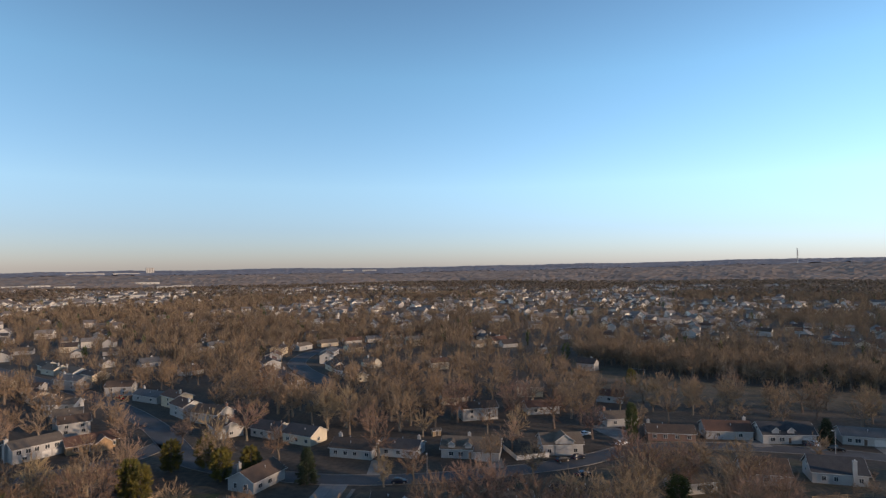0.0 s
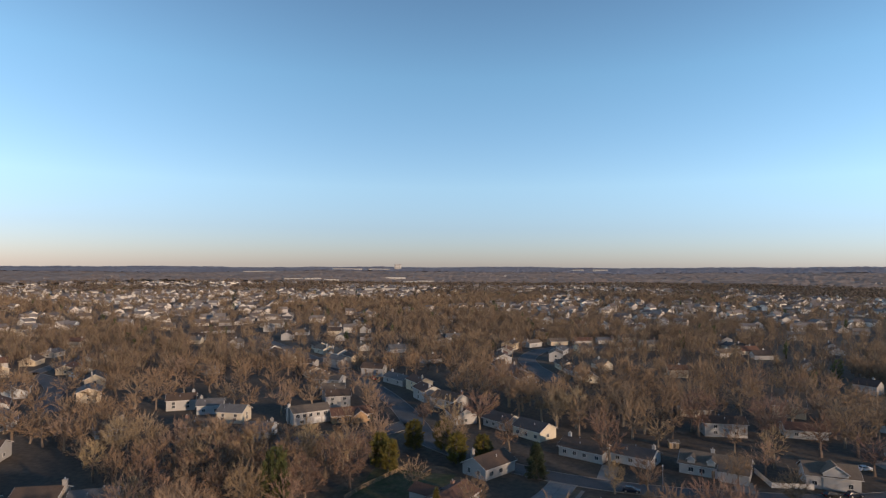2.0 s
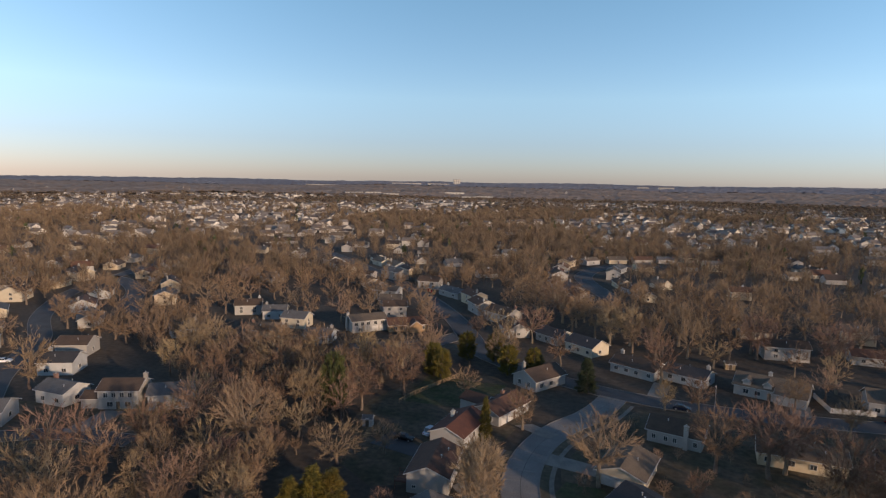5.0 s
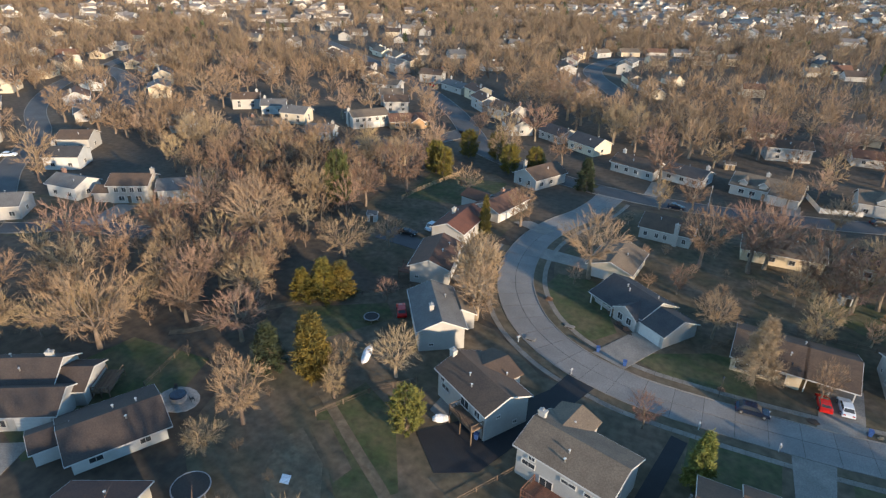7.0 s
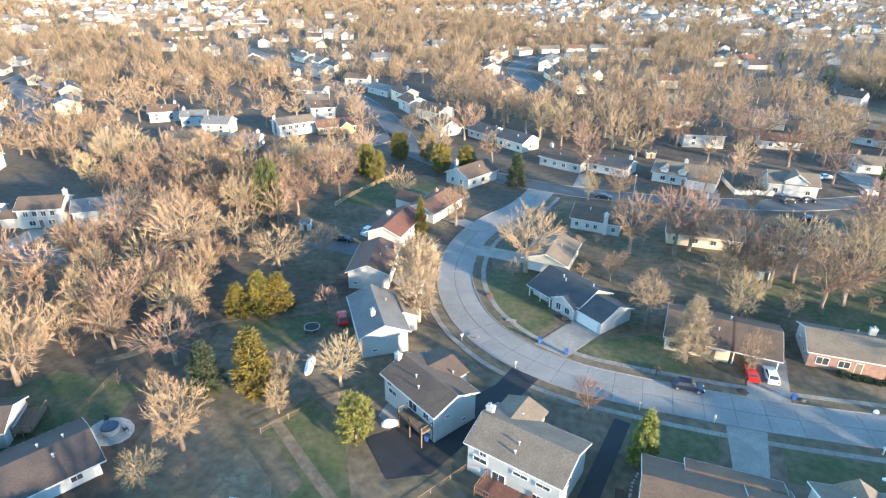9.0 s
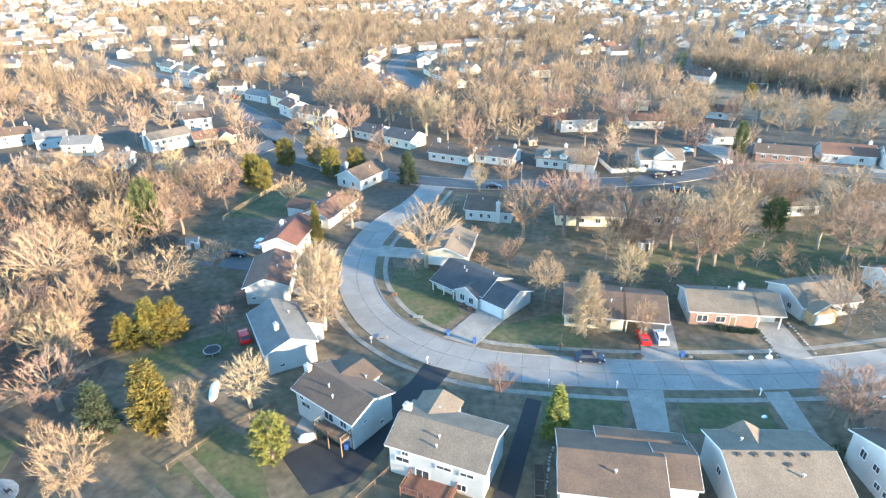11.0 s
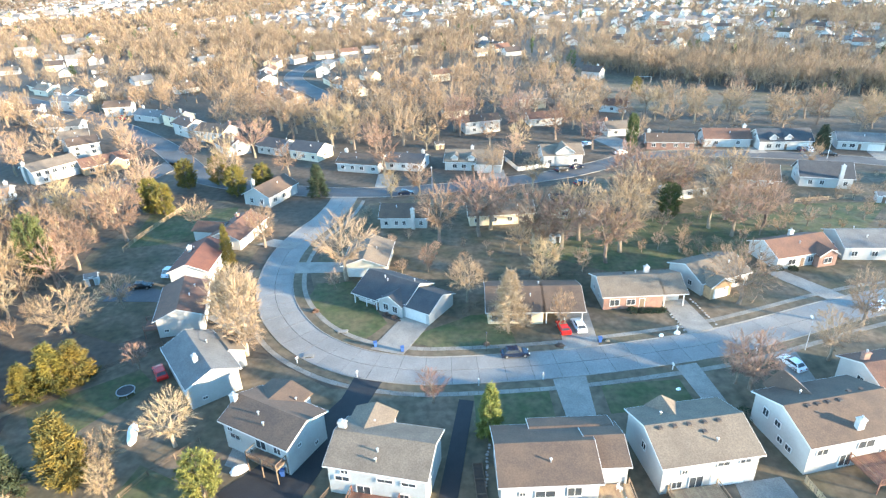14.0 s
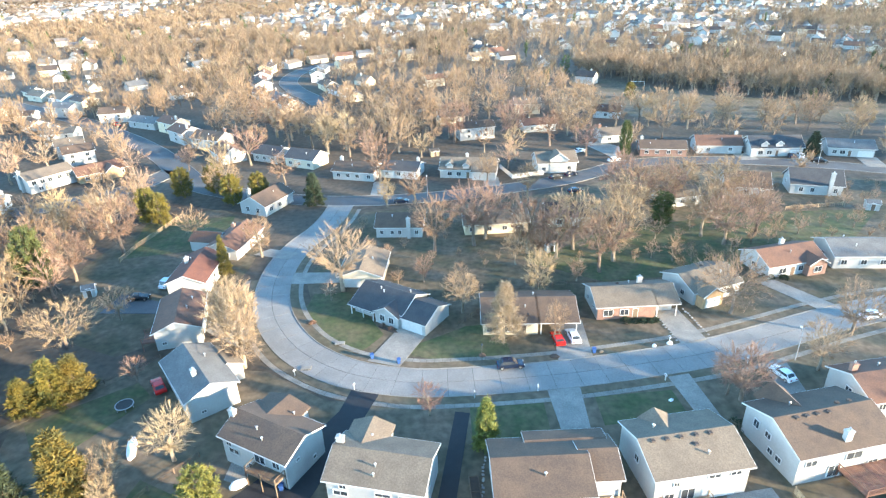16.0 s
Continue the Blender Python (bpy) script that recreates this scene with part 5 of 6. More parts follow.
# low shrubs
def shrub(x, y, r, leaf="leaf_dark", label="rounded dark green shrub by a wall"):
    rng = np.random.default_rng(int(abs(x * 9 + y * 5)))
    V, F = [], []
    for _ in range(420):
        d = rng.normal(size=3)
        d /= np.linalg.norm(d)
        p = d * r * rng.uniform(0.75, 1.02) * (1, 1, 0.75)
        p[2] = abs(p[2]) * 1.15
        spray(V, F, p, d + rng.normal(size=3) * 0.8, rng.uniform(0.15, 0.4), 0.16, rng)
    o = raw("shrub", V, F, leaf)
    o.location = (x, y, 0.02)
    tagged(o, label, "shrub", "trees and shrubs")


for x, y, r in ((35.5, 98.3, 1.1), (37.2, 98.0, 0.8), (38.8, 98.0, 0.8), (40.2, 98.0, 0.8), (41.2, 98.2, 0.7), (43.5, 68.5, 1.6), (71.2, 113.6, 1.4), (74.5, 113.2, 1.0)):
    shrub(x, y, r)
for x, y, r in ((-26.8, 101.5, 0.6), (-12.5, 99.6, 0.5), (-10.8, 98.4, 0.5), (6.5, 88.6, 0.45)):
    shrub(x, y, r, "twig_red", "small reddish leafless shrub")


def open_view(x, y):
    """Keeps tall trees off the open front yards of the houses across the way."""
    for a, b, r in HOUSES[:SHOWN]:
        d = math.hypot(a, b)
        if d > 150:
            ux, uy = -a / d, -b / d
            f = (x - a) * ux + (y - b) * uy
            if 0 < f < 0.13 * d and abs((x - a) * uy - (y - b) * ux) < r * 0.75:
                return False
    return True


def clear(x, y, gap=2.5, apart=4.0):
    if inside(x, y, FIELD) or inside(x, y, STREET_VIEW) or (-97 < x < -58 and 10 < y < 45):
        return False
    for a, b, r in HOUSES:
        if math.hypot(x - a, y - b) < r + gap:
            return False
    for c, w in ROADS:
        if abs(c[0][0] - x) < 500 and np.min(np.hypot(c[:, 0] - x, c[:, 1] - y)) < w / 2 + 2.5:
            return False
    return all(abs(x - a) > apart or math.hypot(x - a, y - b) > apart for a, b in TREES)


def inside(x, y, poly):
    s = False
    for i in range(len(poly)):
        (x0, y0), (x1, y1) = poly[i - 1], poly[i]
        if (y0 > y) != (y1 > y) and x < (x1 - x0) * (y - y0) / (y1 - y0) + x0:
            s = not s
    return s


STREET_VIEW = [(-46, 262), (-70, 262), (-100, 345), (-104, 420), (-78, 440), (-60, 430), (-74, 400), (-70, 355)]
WOOD_L = [(-235, 128), (-205, 168), (-165, 150), (-147, 163), (-112, 168), (-98, 188), (-87, 165), (-90, 140), (-83, 98), (-74, 74), (-77, 58), (-90, 52), (-107, 38), (-130, 52), (-126, 90), (-118, 112), (-150, 115), (-170, 125), (-200, 132)]
WOOD_B = [(-100, 250), (-95, 310), (-15, 312), (5, 250), (-4, 218), (-40, 214), (-80, 240)]


def fill(poly, n, lo, hi, seed, apart, kinds, low=False):
    rr = random.Random(seed)
    xs, ys = [p[0] for p in poly], [p[1] for p in poly]
    for _ in range(n):
        x, y = rr.uniform(min(xs), max(xs)), rr.uniform(min(ys), max(ys))
        if inside(x, y, poly) and clear(x, y, 1.0, apart):
            near = math.hypot(x, y) < 122 and not low
            tree(rr.choice(kinds), round(x, 1), round(y, 1), rr.uniform(lo, hi), rr.uniform(0.9, 1.15), near, joined=not (near or (math.hypot(x, y) < 190 and not low and SINGLE[0] < 290)))


fill(WOOD_L, 2600, 8.5, 14, 11, 6.0, ("vase", "vase", "bare", "spread", "bare", "vase", "red", "cream", "bare"))
fill(WOOD_L, 1500, 3, 5.5, 14, 3.4, ("bare", "vase", "red"), True)
fill([(-84, 40), (-80, 58), (-92, 62), (-112, 60), (-118, 46), (-100, 34)], 120, 10, 14, 15, 6.0, ("spread", "vase", "bare"))
fill([(-26, 108), (-28, 150), (-8, 160), (60, 166), (130, 170), (130, 128), (60, 118), (8, 112)], 420, 2.4, 6.0, 16, 4.0, ("red", "bare", "vase", "red"), True)
fill([(-78, 50), (-60, 62), (-50, 50), (-42, 40), (-52, 30), (-60, 46)], 60, 2.0, 4.0, 17, 4.0, ("bare", "vase"), True)
fill(WOOD_B, 900, 11, 17, 12, 8.2, ("vase", "bare", "bare", "tall", "spread"))


fill([(-5, 222), (20, 236), (60, 240), (180, 226), (260, 200), (270, 270), (215, 288), (120, 320), (65, 332), (10, 330)], 700, 11, 16, 13, 9.0, ("vase", "bare", "red", "bare", "cream", "spread"))


# the tall wood behind the grass field, and single trees in front of it
fill([(118, 326), (84, 380), (92, 398), (150, 356), (215, 318), (290, 270), (254, 254), (192, 280), (141, 302)], 900, 12.5, 16, 18, 5.2, ("vase", "bare", "bare", "vase"))
for x, y, h, k in ((96, 263, 14, "bare"), (112, 262, 13, "red"), (128, 262, 15, "spread"), (141, 254, 12, "bare"), (158, 250, 13, "vase"), (92, 285, 9, "cream"), (74, 296, 12, "cream"), (70, 305, 11, "cream"), (176, 246, 12, "vase")):
    tree(k, x, y, h, 1.1, False)
tree("pine", 78, 372, 12, 0.8, False)
tree("pine", 165, 262, 10, 0.7, False)


def yards():
    rr = random.Random(21)
    for _ in range(3400):
        a, r = rr.uniform(0, 360), 340 * math.sqrt(rr.random())
        x, y = r * math.sin(radians(a)), r * math.cos(radians(a))
        az = (a + 180) % 360 - 180
        # full circle within 190 m: unseen trees continue the suburb and shade its ground
        if r < 25 or (r > 190 and not -80 < az < 50) or (-62 < x < 80 and 30 < y < 128) or inside(x, y, FIELD):
            continue
        ap = 12.5 if y < 180 else 9.5
        if open_view(x, y) and clear(x, y, 2.0, ap):
            k = rr.random()
            kind = "vase" if k < 0.34 else "bare" if k < 0.62 else "spread" if k < 0.74 else "red" if k < 0.86 else "cream" if k < 0.965 else "bare" if r < 260 else rr.choice(("gold", "pine", "spruce"))
            tree(kind, round(x, 1), round(y, 1), rr.uniform(10, 16.5), rr.uniform(0.95, 1.25), False, joined=not (r < 230 and y > 60 and SINGLE[0] < 292))


yards()
join_trees()


# ---------- distance: woods and roofs ----------
def cluster(x, y):
    """How built-up a far place is, 0 to 1."""
    r = math.hypot(x, y)
    az = math.degrees(math.atan2(x, y))
    v = 0.5 + 1.1 * noise.noise((x / 230, y / 230, 1.7))
    if -12 < az < 22 and 700 < r < 1500:
        v += 0.35
    if az < -12 and 480 < r < 1900:
        v += 0.18
    if 18 < az < 45 and 470 < r < 640:
        v += 0.4
    if 8 < az < 45 and 300 < r < 470 and az > 14:
        v -= 0.7
    if az > -14 and 560 < r < 1000:
        v += 0.3
    if r > 1700 and az > -5:
        v -= 0.6
    if az < -14 and r < 620:
        v -= 0.42
    return max(0, min(1, v)) * (1 if r < 2400 else 0.3)


KNOWN = len(HOUSES)


def far_houses():
    rng = np.random.default_rng(5)
    V, F, S = [], [], []
    spots = []
    single = 0
    for _ in range(12000):
        az, r = rng.uniform(-85, 60), math.sqrt(rng.uniform(345 ** 2, 2600 ** 2))
        x, y = r * math.sin(radians(az)), r * math.cos(radians(az))
        if rng.random() > cluster(x, y) ** 1.6 * (0.85 if r < 1600 else 0.6):
            continue
        if any(np.min(np.hypot(*(c - (x, y)).T)) < w / 2 + 9 for c, w in ROADS) or any(math.hypot(x - a, y - b) < 20 for a, b, _ in HOUSES[:KNOWN]):
            continue
        spots.append((x, y))
        if r < 620 and single < 130:
            single += 1
            house(x, y, math.degrees(noise.noise((x / 300, y / 300, 9.0)) * 2) + 90 * int(rng.integers(0, 2)), rng.uniform(9.5, 12.5), rng.uniform(7, 8.5), float(rng.choice((2.8, 3.0, 4.4))), rng.uniform(1.9, 2.8), ROOFS[int(rng.integers(0, 5))], WALLS[int(rng.integers(0, 4))], label="far pale house among bare winter trees", feats=[("chim", 2.0, 1.0, 0.8, "white")], plain=True)
            continue
        L, W, e, k = rng.uniform(10, 15), rng.uniform(8, 10), rng.choice((3.2, 3.4, 5.4)), rng.uniform(2.0, 3.2)
        t = math.pi / 2 * rng.integers(0, 2) + noise.noise((x / 300, y / 300, 9.0)) * 2 + rng.uniform(-0.15, 0.15)
        z = terrain(x, y) - 0.5
        c, s = math.cos(t), math.sin(t)
        o = len(V)

        def put(px, py, pz):
            V.append((x + px * c - py * s, y + px * s + py * c, z + pz))

        for sx in (-L / 2, L / 2):
            for p in ((sx, -W / 2, 0), (sx, W / 2, 0), (sx, W / 2, e), (sx, 0, e + k), (sx, -W / 2, e)):
                put(*p)
        for q in ((0, 1, 2, 3, 4), (9, 8, 7, 6, 5), (0, 5, 6, 1), (1, 6, 7, 2), (4, 9, 5, 0)):
            F.append(tuple(o + i for i in q))
            S.append(0)
        o = len(V)
        v_ = 0.6
        for sx in (-L / 2 - 0.5, L / 2 + 0.5):
            for p in ((sx, -W / 2 - v_, e - 0.25), (sx, 0, e + k + 0.15), (sx, W / 2 + v_, e - 0.25)):
                put(*p)
        for q in ((0, 3, 4, 1), (1, 4, 5, 2)):
            F.append(tuple(o + i for i in q))
            S.append(1)
    ob = raw("distant_houses", V, F, "far_wall")
    ob.data.materials.append(M["far_roof"])
    ob.data.polygons.foreach_set("material_index", S)
    tagged(ob, "hundreds of pale distant houses among bare woods", "houses", kind="stuff")
    return np.array(spots)


FAR = far_houses()


def far_woods(name, r0, r1, per, blades, width, hmin, hmax, rad, seed, label, dome=False, material="wood_far"):
    """Bare crowns seen from afar, each a bundle of blades on a short trunk."""
    rng = np.random.default_rng(seed)
    area = math.radians(145) / 2 * (r1 ** 2 - r0 ** 2)
    n = int(area / per)
    az = np.radians(rng.uniform(-85, 60, n))
    r = np.sqrt(rng.uniform(r0 ** 2, r1 ** 2, n))
    xs, ys = r * np.sin(az), r * np.cos(az)
    keep = np.ones(n, bool)
    for c, w in ROADS:
        for q in c[::2]:
            keep &= np.hypot(xs - q[0], ys - q[1]) > w / 2 + 3
    if r0 < 2000:
        for q in FAR:  # leave the houses' open side free
            d = np.hypot(q[0], q[1])
            ux, uy = -q[0] / d, -q[1] / d
            dx, dy = xs - q[0], ys - q[1]
            fwd = dx * ux + dy * uy
            keep &= ~((np.abs(dx * uy - dy * ux) < 7) & (fwd > -6) & (fwd < 8 + 0.024 * d))
        for a, b, rr_ in HOUSES[:KNOWN]:
            keep &= np.hypot(xs - a, ys - b) > rr_ + 1.5
    keep &= ~np.array([inside(x, y, FIELD) or inside(x, y, STREET_VIEW) for x, y in zip(xs, ys)])
    dens = np.array([0.42 if cluster(x, y) > 0.55 else 1.0 for x, y in zip(xs, ys)])
    keep &= rng.random(n) < dens
    xs, ys = xs[keep], ys[keep]
    n = len(xs)
    zs = np.array([terrain(x, y) for x, y in zip(xs, ys)])
    h = rng.uniform(hmin, hmax, n)
    R = rad * rng.uniform(0.75, 1.25, n)
    m = n * blades
    ti = np.repeat(np.arange(n), blades)
    th, u = rng.uniform(0, 2 * np.pi, m), rng.uniform(0.05, 1.0, m) ** 0.6
    cs, sn = np.cos(th), np.sin(th)
    if dome:
        u2 = rng.uniform(0.1, 0.7, m)
        tip = np.stack([xs[ti] + cs * R[ti] * (u2 - 0.25), ys[ti] + sn * R[ti] * (u2 - 0.25), zs[ti] + h[ti] * (1.0 - 0.25 * u2 ** 2)], 1)
        root = np.stack([xs[ti] + cs * R[ti] * (u2 + 0.35), ys[ti] + sn * R[ti] * (u2 + 0.35), zs[ti] + h[ti] * (0.92 - 0.5 * u2 ** 2 - rng.uniform(0, 0.15, m))], 1)
        side = np.stack([-sn, cs, rng.uniform(-0.35, 0.35, m)], 1)
    else:
        tz = rng.uniform(0.4, 1.0, m)
        prof = np.sqrt(np.clip(1 - ((tz - 0.55) / 0.5) ** 2, 0.05, 1))
        tip = np.stack([xs[ti] + cs * R[ti] * u * prof, ys[ti] + sn * R[ti] * u * prof, zs[ti] + h[ti] * tz], 1)
        b = rng.uniform(0.3, 0.7, m)
        root = np.stack([xs[ti] + cs * R[ti] * u * prof * (1 - b), ys[ti] + sn * R[ti] * u * prof * (1 - b), zs[ti] + h[ti] * np.maximum(tz - 0.22, 0.15)], 1)
        side = rng.normal(size=(m, 3)) * (1, 1, 0.4)
    side /= np.linalg.norm(side, axis=1)[:, None]
    w = (width * rng.uniform(0.6, 1.4, m))[:, None]
    V = np.empty((m * 3 + n * 3, 3))
    V[0:m * 3:3], V[1:m * 3:3], V[2:m * 3:3] = root - side * w / 2, root + side * w / 2, tip
    tw = min(0.5, width)
    V[m * 3::3] = np.stack([xs - tw, ys, zs], 1)
    V[m * 3 + 1::3] = np.stack([xs + tw, ys, zs], 1)
    V[m * 3 + 2::3] = np.stack([xs, ys, zs + h * 0.85], 1)
    me = bpy.data.meshes.new(name)
    k = m + n
    me.vertices.add(len(V))
    me.vertices.foreach_set("co", V.ravel())
    me.loops.add(k * 3)
    me.loops.foreach_set("vertex_index", np.arange(k * 3))
    me.polygons.add(k)
    me.polygons.foreach_set("loop_start", np.arange(0, k * 3, 3))
    me.update()
    me.materials.append(M[material])
    ob = new(name, me)
    tagged(ob, label, "woods", kind="stuff")


far_woods("distant_woods", 335, 760, 46, 80, 0.25, 8, 13, 5.0, 31, "bare brown winter woods between far houses")
far_woods("distant_woods", 760, 1200, 75, 32, 0.85, 8, 13, 5.6, 32, "brown woods stretching to the hills")
far_woods("distant_woods", 1200, 1900, 120, 13, 2.0, 7, 12, 7.0, 33, "brown woods on the far plain", dome=True)


def canopy(name, r0, r1, rings, step, lift, seed, material, label):
    """The closed crowns of the farthest woods: an uneven sheet over the terrain."""
    rng = np.random.default_rng(seed)
    az = np.arange(-90, 66, step)
    V, F = [], []
    for i in range(rings):
        r = r0 * (r1 / r0) ** (i / (rings - 1))
        for a_ in az:
            q, p_ = r + rng.uniform(-0.3, 0.3) * (r1 - r0) / rings, radians(a_ + rng.uniform(-0.3, 0.3) * step)
            x, y = q * math.sin(p_), q * math.cos(p_)
            V.append((x, y, terrain(x, y) + lift + rng.uniform(-2.5, 2.5) + 4 * noise.noise((x / 120, y / 120, 2.0))))
    n = len(az)
    for i in range(rings - 1):
        for j in range(n - 1):
            F.append((i * n + j, i * n + j + 1, (i + 1) * n + j + 1, (i + 1) * n + j))
    tagged(raw(name, V, F, material), label, "woods", kind="structure")


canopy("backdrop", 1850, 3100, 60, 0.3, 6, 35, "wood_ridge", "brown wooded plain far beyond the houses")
# farthest ring carries the painted haze tint
canopy("backdrop", 3080, 4850, 50, 0.25, 7, 36, "ridge", "wooded ridges painted haze-blue along the horizon")
far_woods("distant_evergreens", 340, 1500, 4200, 40, 0.9, 7, 13, 3.0, 34, "scattered dark evergreens among far houses", material="ever_far")
# ---------- vehicles ----------
def car(x, y, rot, paint, label, long=4.6, tall=1.45):
    e = empty("car", x, y, 0.05, rot)
    L, w = long / 2, 0.9
    # lower body with sloped ends
    bm = bmesh.new()
    prof = [(-L, 0.35), (-L + 0.05, 0.75), (-L + 0.5, 0.92), (L - 1.1, 0.92), (L - 0.2, 0.75), (L, 0.5), (L - 0.05, 0.3), (-L + 0.1, 0.25)]
    rows_ = []
    for sy, k in ((-w, 0.0), (-w + 0.1, 0.05), (w - 0.1, 0.05), (w, 0.0)):
        rows_.append([bm.verts.new((px, sy, pz + (k if pz > 0.6 else 0))) for px, pz in prof])
    for a, b in zip(rows_, rows_[1:]):
        for i in range(len(prof)):
            bm.faces.new((a[i], a[(i + 1) % len(prof)], b[(i + 1) % len(prof)], b[i]))
    bm.faces.new(rows_[0][::-1])
    bm.faces.new(rows_[-1])
    bmesh.ops.recalc_face_normals(bm, faces=bm.faces)
    part("body", bm, paint, e)
    # glasshouse and roof
    for name, m_, z0, z1, k in (("cabin", paint, 0.94, tall - 0.06, 0.0), ("roof", paint, tall - 0.06, tall, 0.03)):
        bm = bmesh.new()
        f0 = (-L + 0.45, L - 1.25) if name == "cabin" else (-L + 0.95, L - 2.0)
        f1 = (-L + 0.95, L - 2.0) if name == "cabin" else (-L + 1.05, L - 2.1)
        lo = [bm.verts.new((px, py, z0)) for px, py in ((f0[0], -w + 0.08 + 3 * k), (f0[1], -w + 0.08 + 3 * k), (f0[1], w - 0.08 - 3 * k), (f0[0], w - 0.08 - 3 * k))]
        hi = [bm.verts.new((px, py, z1)) for px, py in ((f1[0], -w + 0.2), (f1[1], -w + 0.2), (f1[1], w - 0.2), (f1[0], w - 0.2))]
        bm.faces.new(hi)
        bm.faces.new(lo[::-1])
        for i in range(4):
            bm.faces.new((lo[i], lo[(i + 1) % 4], hi[(i + 1) % 4], hi[i]))
        walls_ = [[lo[i].co.copy(), lo[(i + 1) % 4].co.copy(), hi[(i + 1) % 4].co.copy(), hi[i].co.copy()] for i in range(4)]
        part(name, bm, m_, e)
        for q, pane in zip(walls_ if name == "cabin" else (), ("side_window", "windshield", "side_window", "rear_window")):
            mid = sum(q, Vector()) / 4
            nrm = (q[1] - q[0]).cross(q[3] - q[0]).normalized() * 0.02
            if nrm.dot(mid - Vector((mid.x * 0.5, 0, mid.z))) < 0:
                nrm = -nrm
            bm = bmesh.new()
            a = [bm.verts.new(mid + (c - mid) * 0.9) for c in q]
            b = [bm.verts.new(mid + (c - mid) * 0.87 + nrm) for c in q]
            bm.faces.new(b)
            for i in range(4):
                bm.faces.new((a[i], a[(i + 1) % 4], b[(i + 1) % 4], b[i]))
            part(pane, bm, "glass", e)
    for sx in (-L + 0.85, L - 0.85):
        for sy in (-w + 0.02, w - 0.02):
            bm = bmesh.new()
            bmesh.ops.create_cone(bm, cap_ends=True, segments=16, radius1=0.33, radius2=0.33, depth=0.22, matrix=pose(sx, sy, 0.33, 90))
            t = part("wheel", bm, "rubber", e)
            bm = bmesh.new()
            bmesh.ops.create_cone(bm, cap_ends=True, segments=12, radius1=0.2, radius2=0.2, depth=0.25, matrix=pose(sx, sy, 0.33, 90))
            part("rim", bm, "metal", t)
    for sy in (-0.62, 0.62):
        part("headlight", boxed(L - 0.18, L - 0.01, sy - 0.16, sy + 0.16, 0.58, 0.7), "lens_clear", e)
        part("taillight", boxed(-L - 0.01, -L + 0.1, sy - 0.16, sy + 0.16, 0.62, 0.8), "lens_red", e)
    return tagged(e, label, "car", "parked cars")


car(11.2, 85.2, 4, "paint_navy", "dark navy car parked at the kerb", 4.9, 1.6)
car(21.0, 92.6, 96, "paint_red", "bright red sports car on a driveway", 4.4, 1.25)
car(24.0, 93.2, 96, "paint_silver", "silver-blue sedan on a driveway")
car(56.6, 80.2, 110, "paint_white", "white car on a driveway behind bare trees")
car(83, 97.0, 15, "paint_silver", "silver car at the street's end")
car(-67, 113.4, 5, "paint_black", "black car on a parking pad")
car(-63.2, 119.5, 80, "paint_silver", "silver-blue van beside a red-roofed house", 4.8, 1.9)
car(121.8, 197.6, 80, "paint_navy", "dark blue car on a short driveway")
car(124.6, 197.2, 80, "paint_white", "white sedan on a short driveway")
car(127.5, 190.8, -18, "paint_black", "dark car with white canopy at the kerb", 5.2, 1.7)
car(51.5, 211.5, 30, "paint_silver", "silver car behind the fenced house")
car(61, 199.6, 25, "paint_white", "white car on the side street")
car(37.5, 183.4, 25, "paint_black", "black car at the kerb of the back street")
car(43, 186, 28, "paint_navy", "dark car at the kerb of the back street")
car(-12, 166.4, 3, "paint_navy", "dark blue car on the back street")
car(-150, 276.5, -42, "paint_red", "red pickup on a far driveway", 5.2, 1.7)
car(-49.8, 82.4, 125, "paint_red", "red car tucked behind a house")
car(-206, 98, 42, "paint_white", "white car on the street by the woods")
car(41, 170.5, 20, "paint_navy", "dark blue car by the tan house")


# ---------- street things ----------
def street_lamp(x, y, rot, h=6.0):
    e = empty("street_lamp", x, y, 0, rot)
    bm = bmesh.new()
    bmesh.ops.create_cone(bm, cap_ends=True, segments=8, radius1=0.09, radius2=0.06, depth=h, matrix=pose(0, 0, h / 2))
    part("pole", bm, "lamp_grey", e)
    part("arm", boxed(0, 1.2, -0.04, 0.04, h - 0.08, h), "lamp_grey", e)
    part("lamp_head", boxed(0.9, 1.6, -0.16, 0.16, h - 0.06, h + 0.1), "trim", e)
    tagged(e, "grey street lamp with a short arm", "street lamp")


street_lamp(61.2, 84.4, 70)
street_lamp(125.5, 188.0, 90, 7.0)
street_lamp(-4.2, 171, -90, 7.0)


def yard_lamp(x, y):
    e = empty("yard_lamp", x, y)
    bm = bmesh.new()
    bmesh.ops.create_cone(bm, cap_ends=True, segments=8, radius1=0.06, radius2=0.05, depth=3.6, matrix=pose(0, 0, 1.8))
    part("pole", bm, "rubber", e)
    bm = bmesh.new()
    bmesh.ops.create_cone(bm, cap_ends=True, segments=6, radius1=0.1, radius2=0.18, depth=0.4, matrix=pose(0, 0, 3.8))
    bmesh.ops.create_cone(bm, cap_ends=True, segments=6, radius1=0.22, radius2=0.02, depth=0.18, matrix=pose(0, 0, 4.05))
    part("lantern", bm, "glass", e)
    tagged(e, "dark lamp post on the front lawn", "lamp post")


yard_lamp(6.3, 86.6)
yard_lamp(15.8, 96.2)


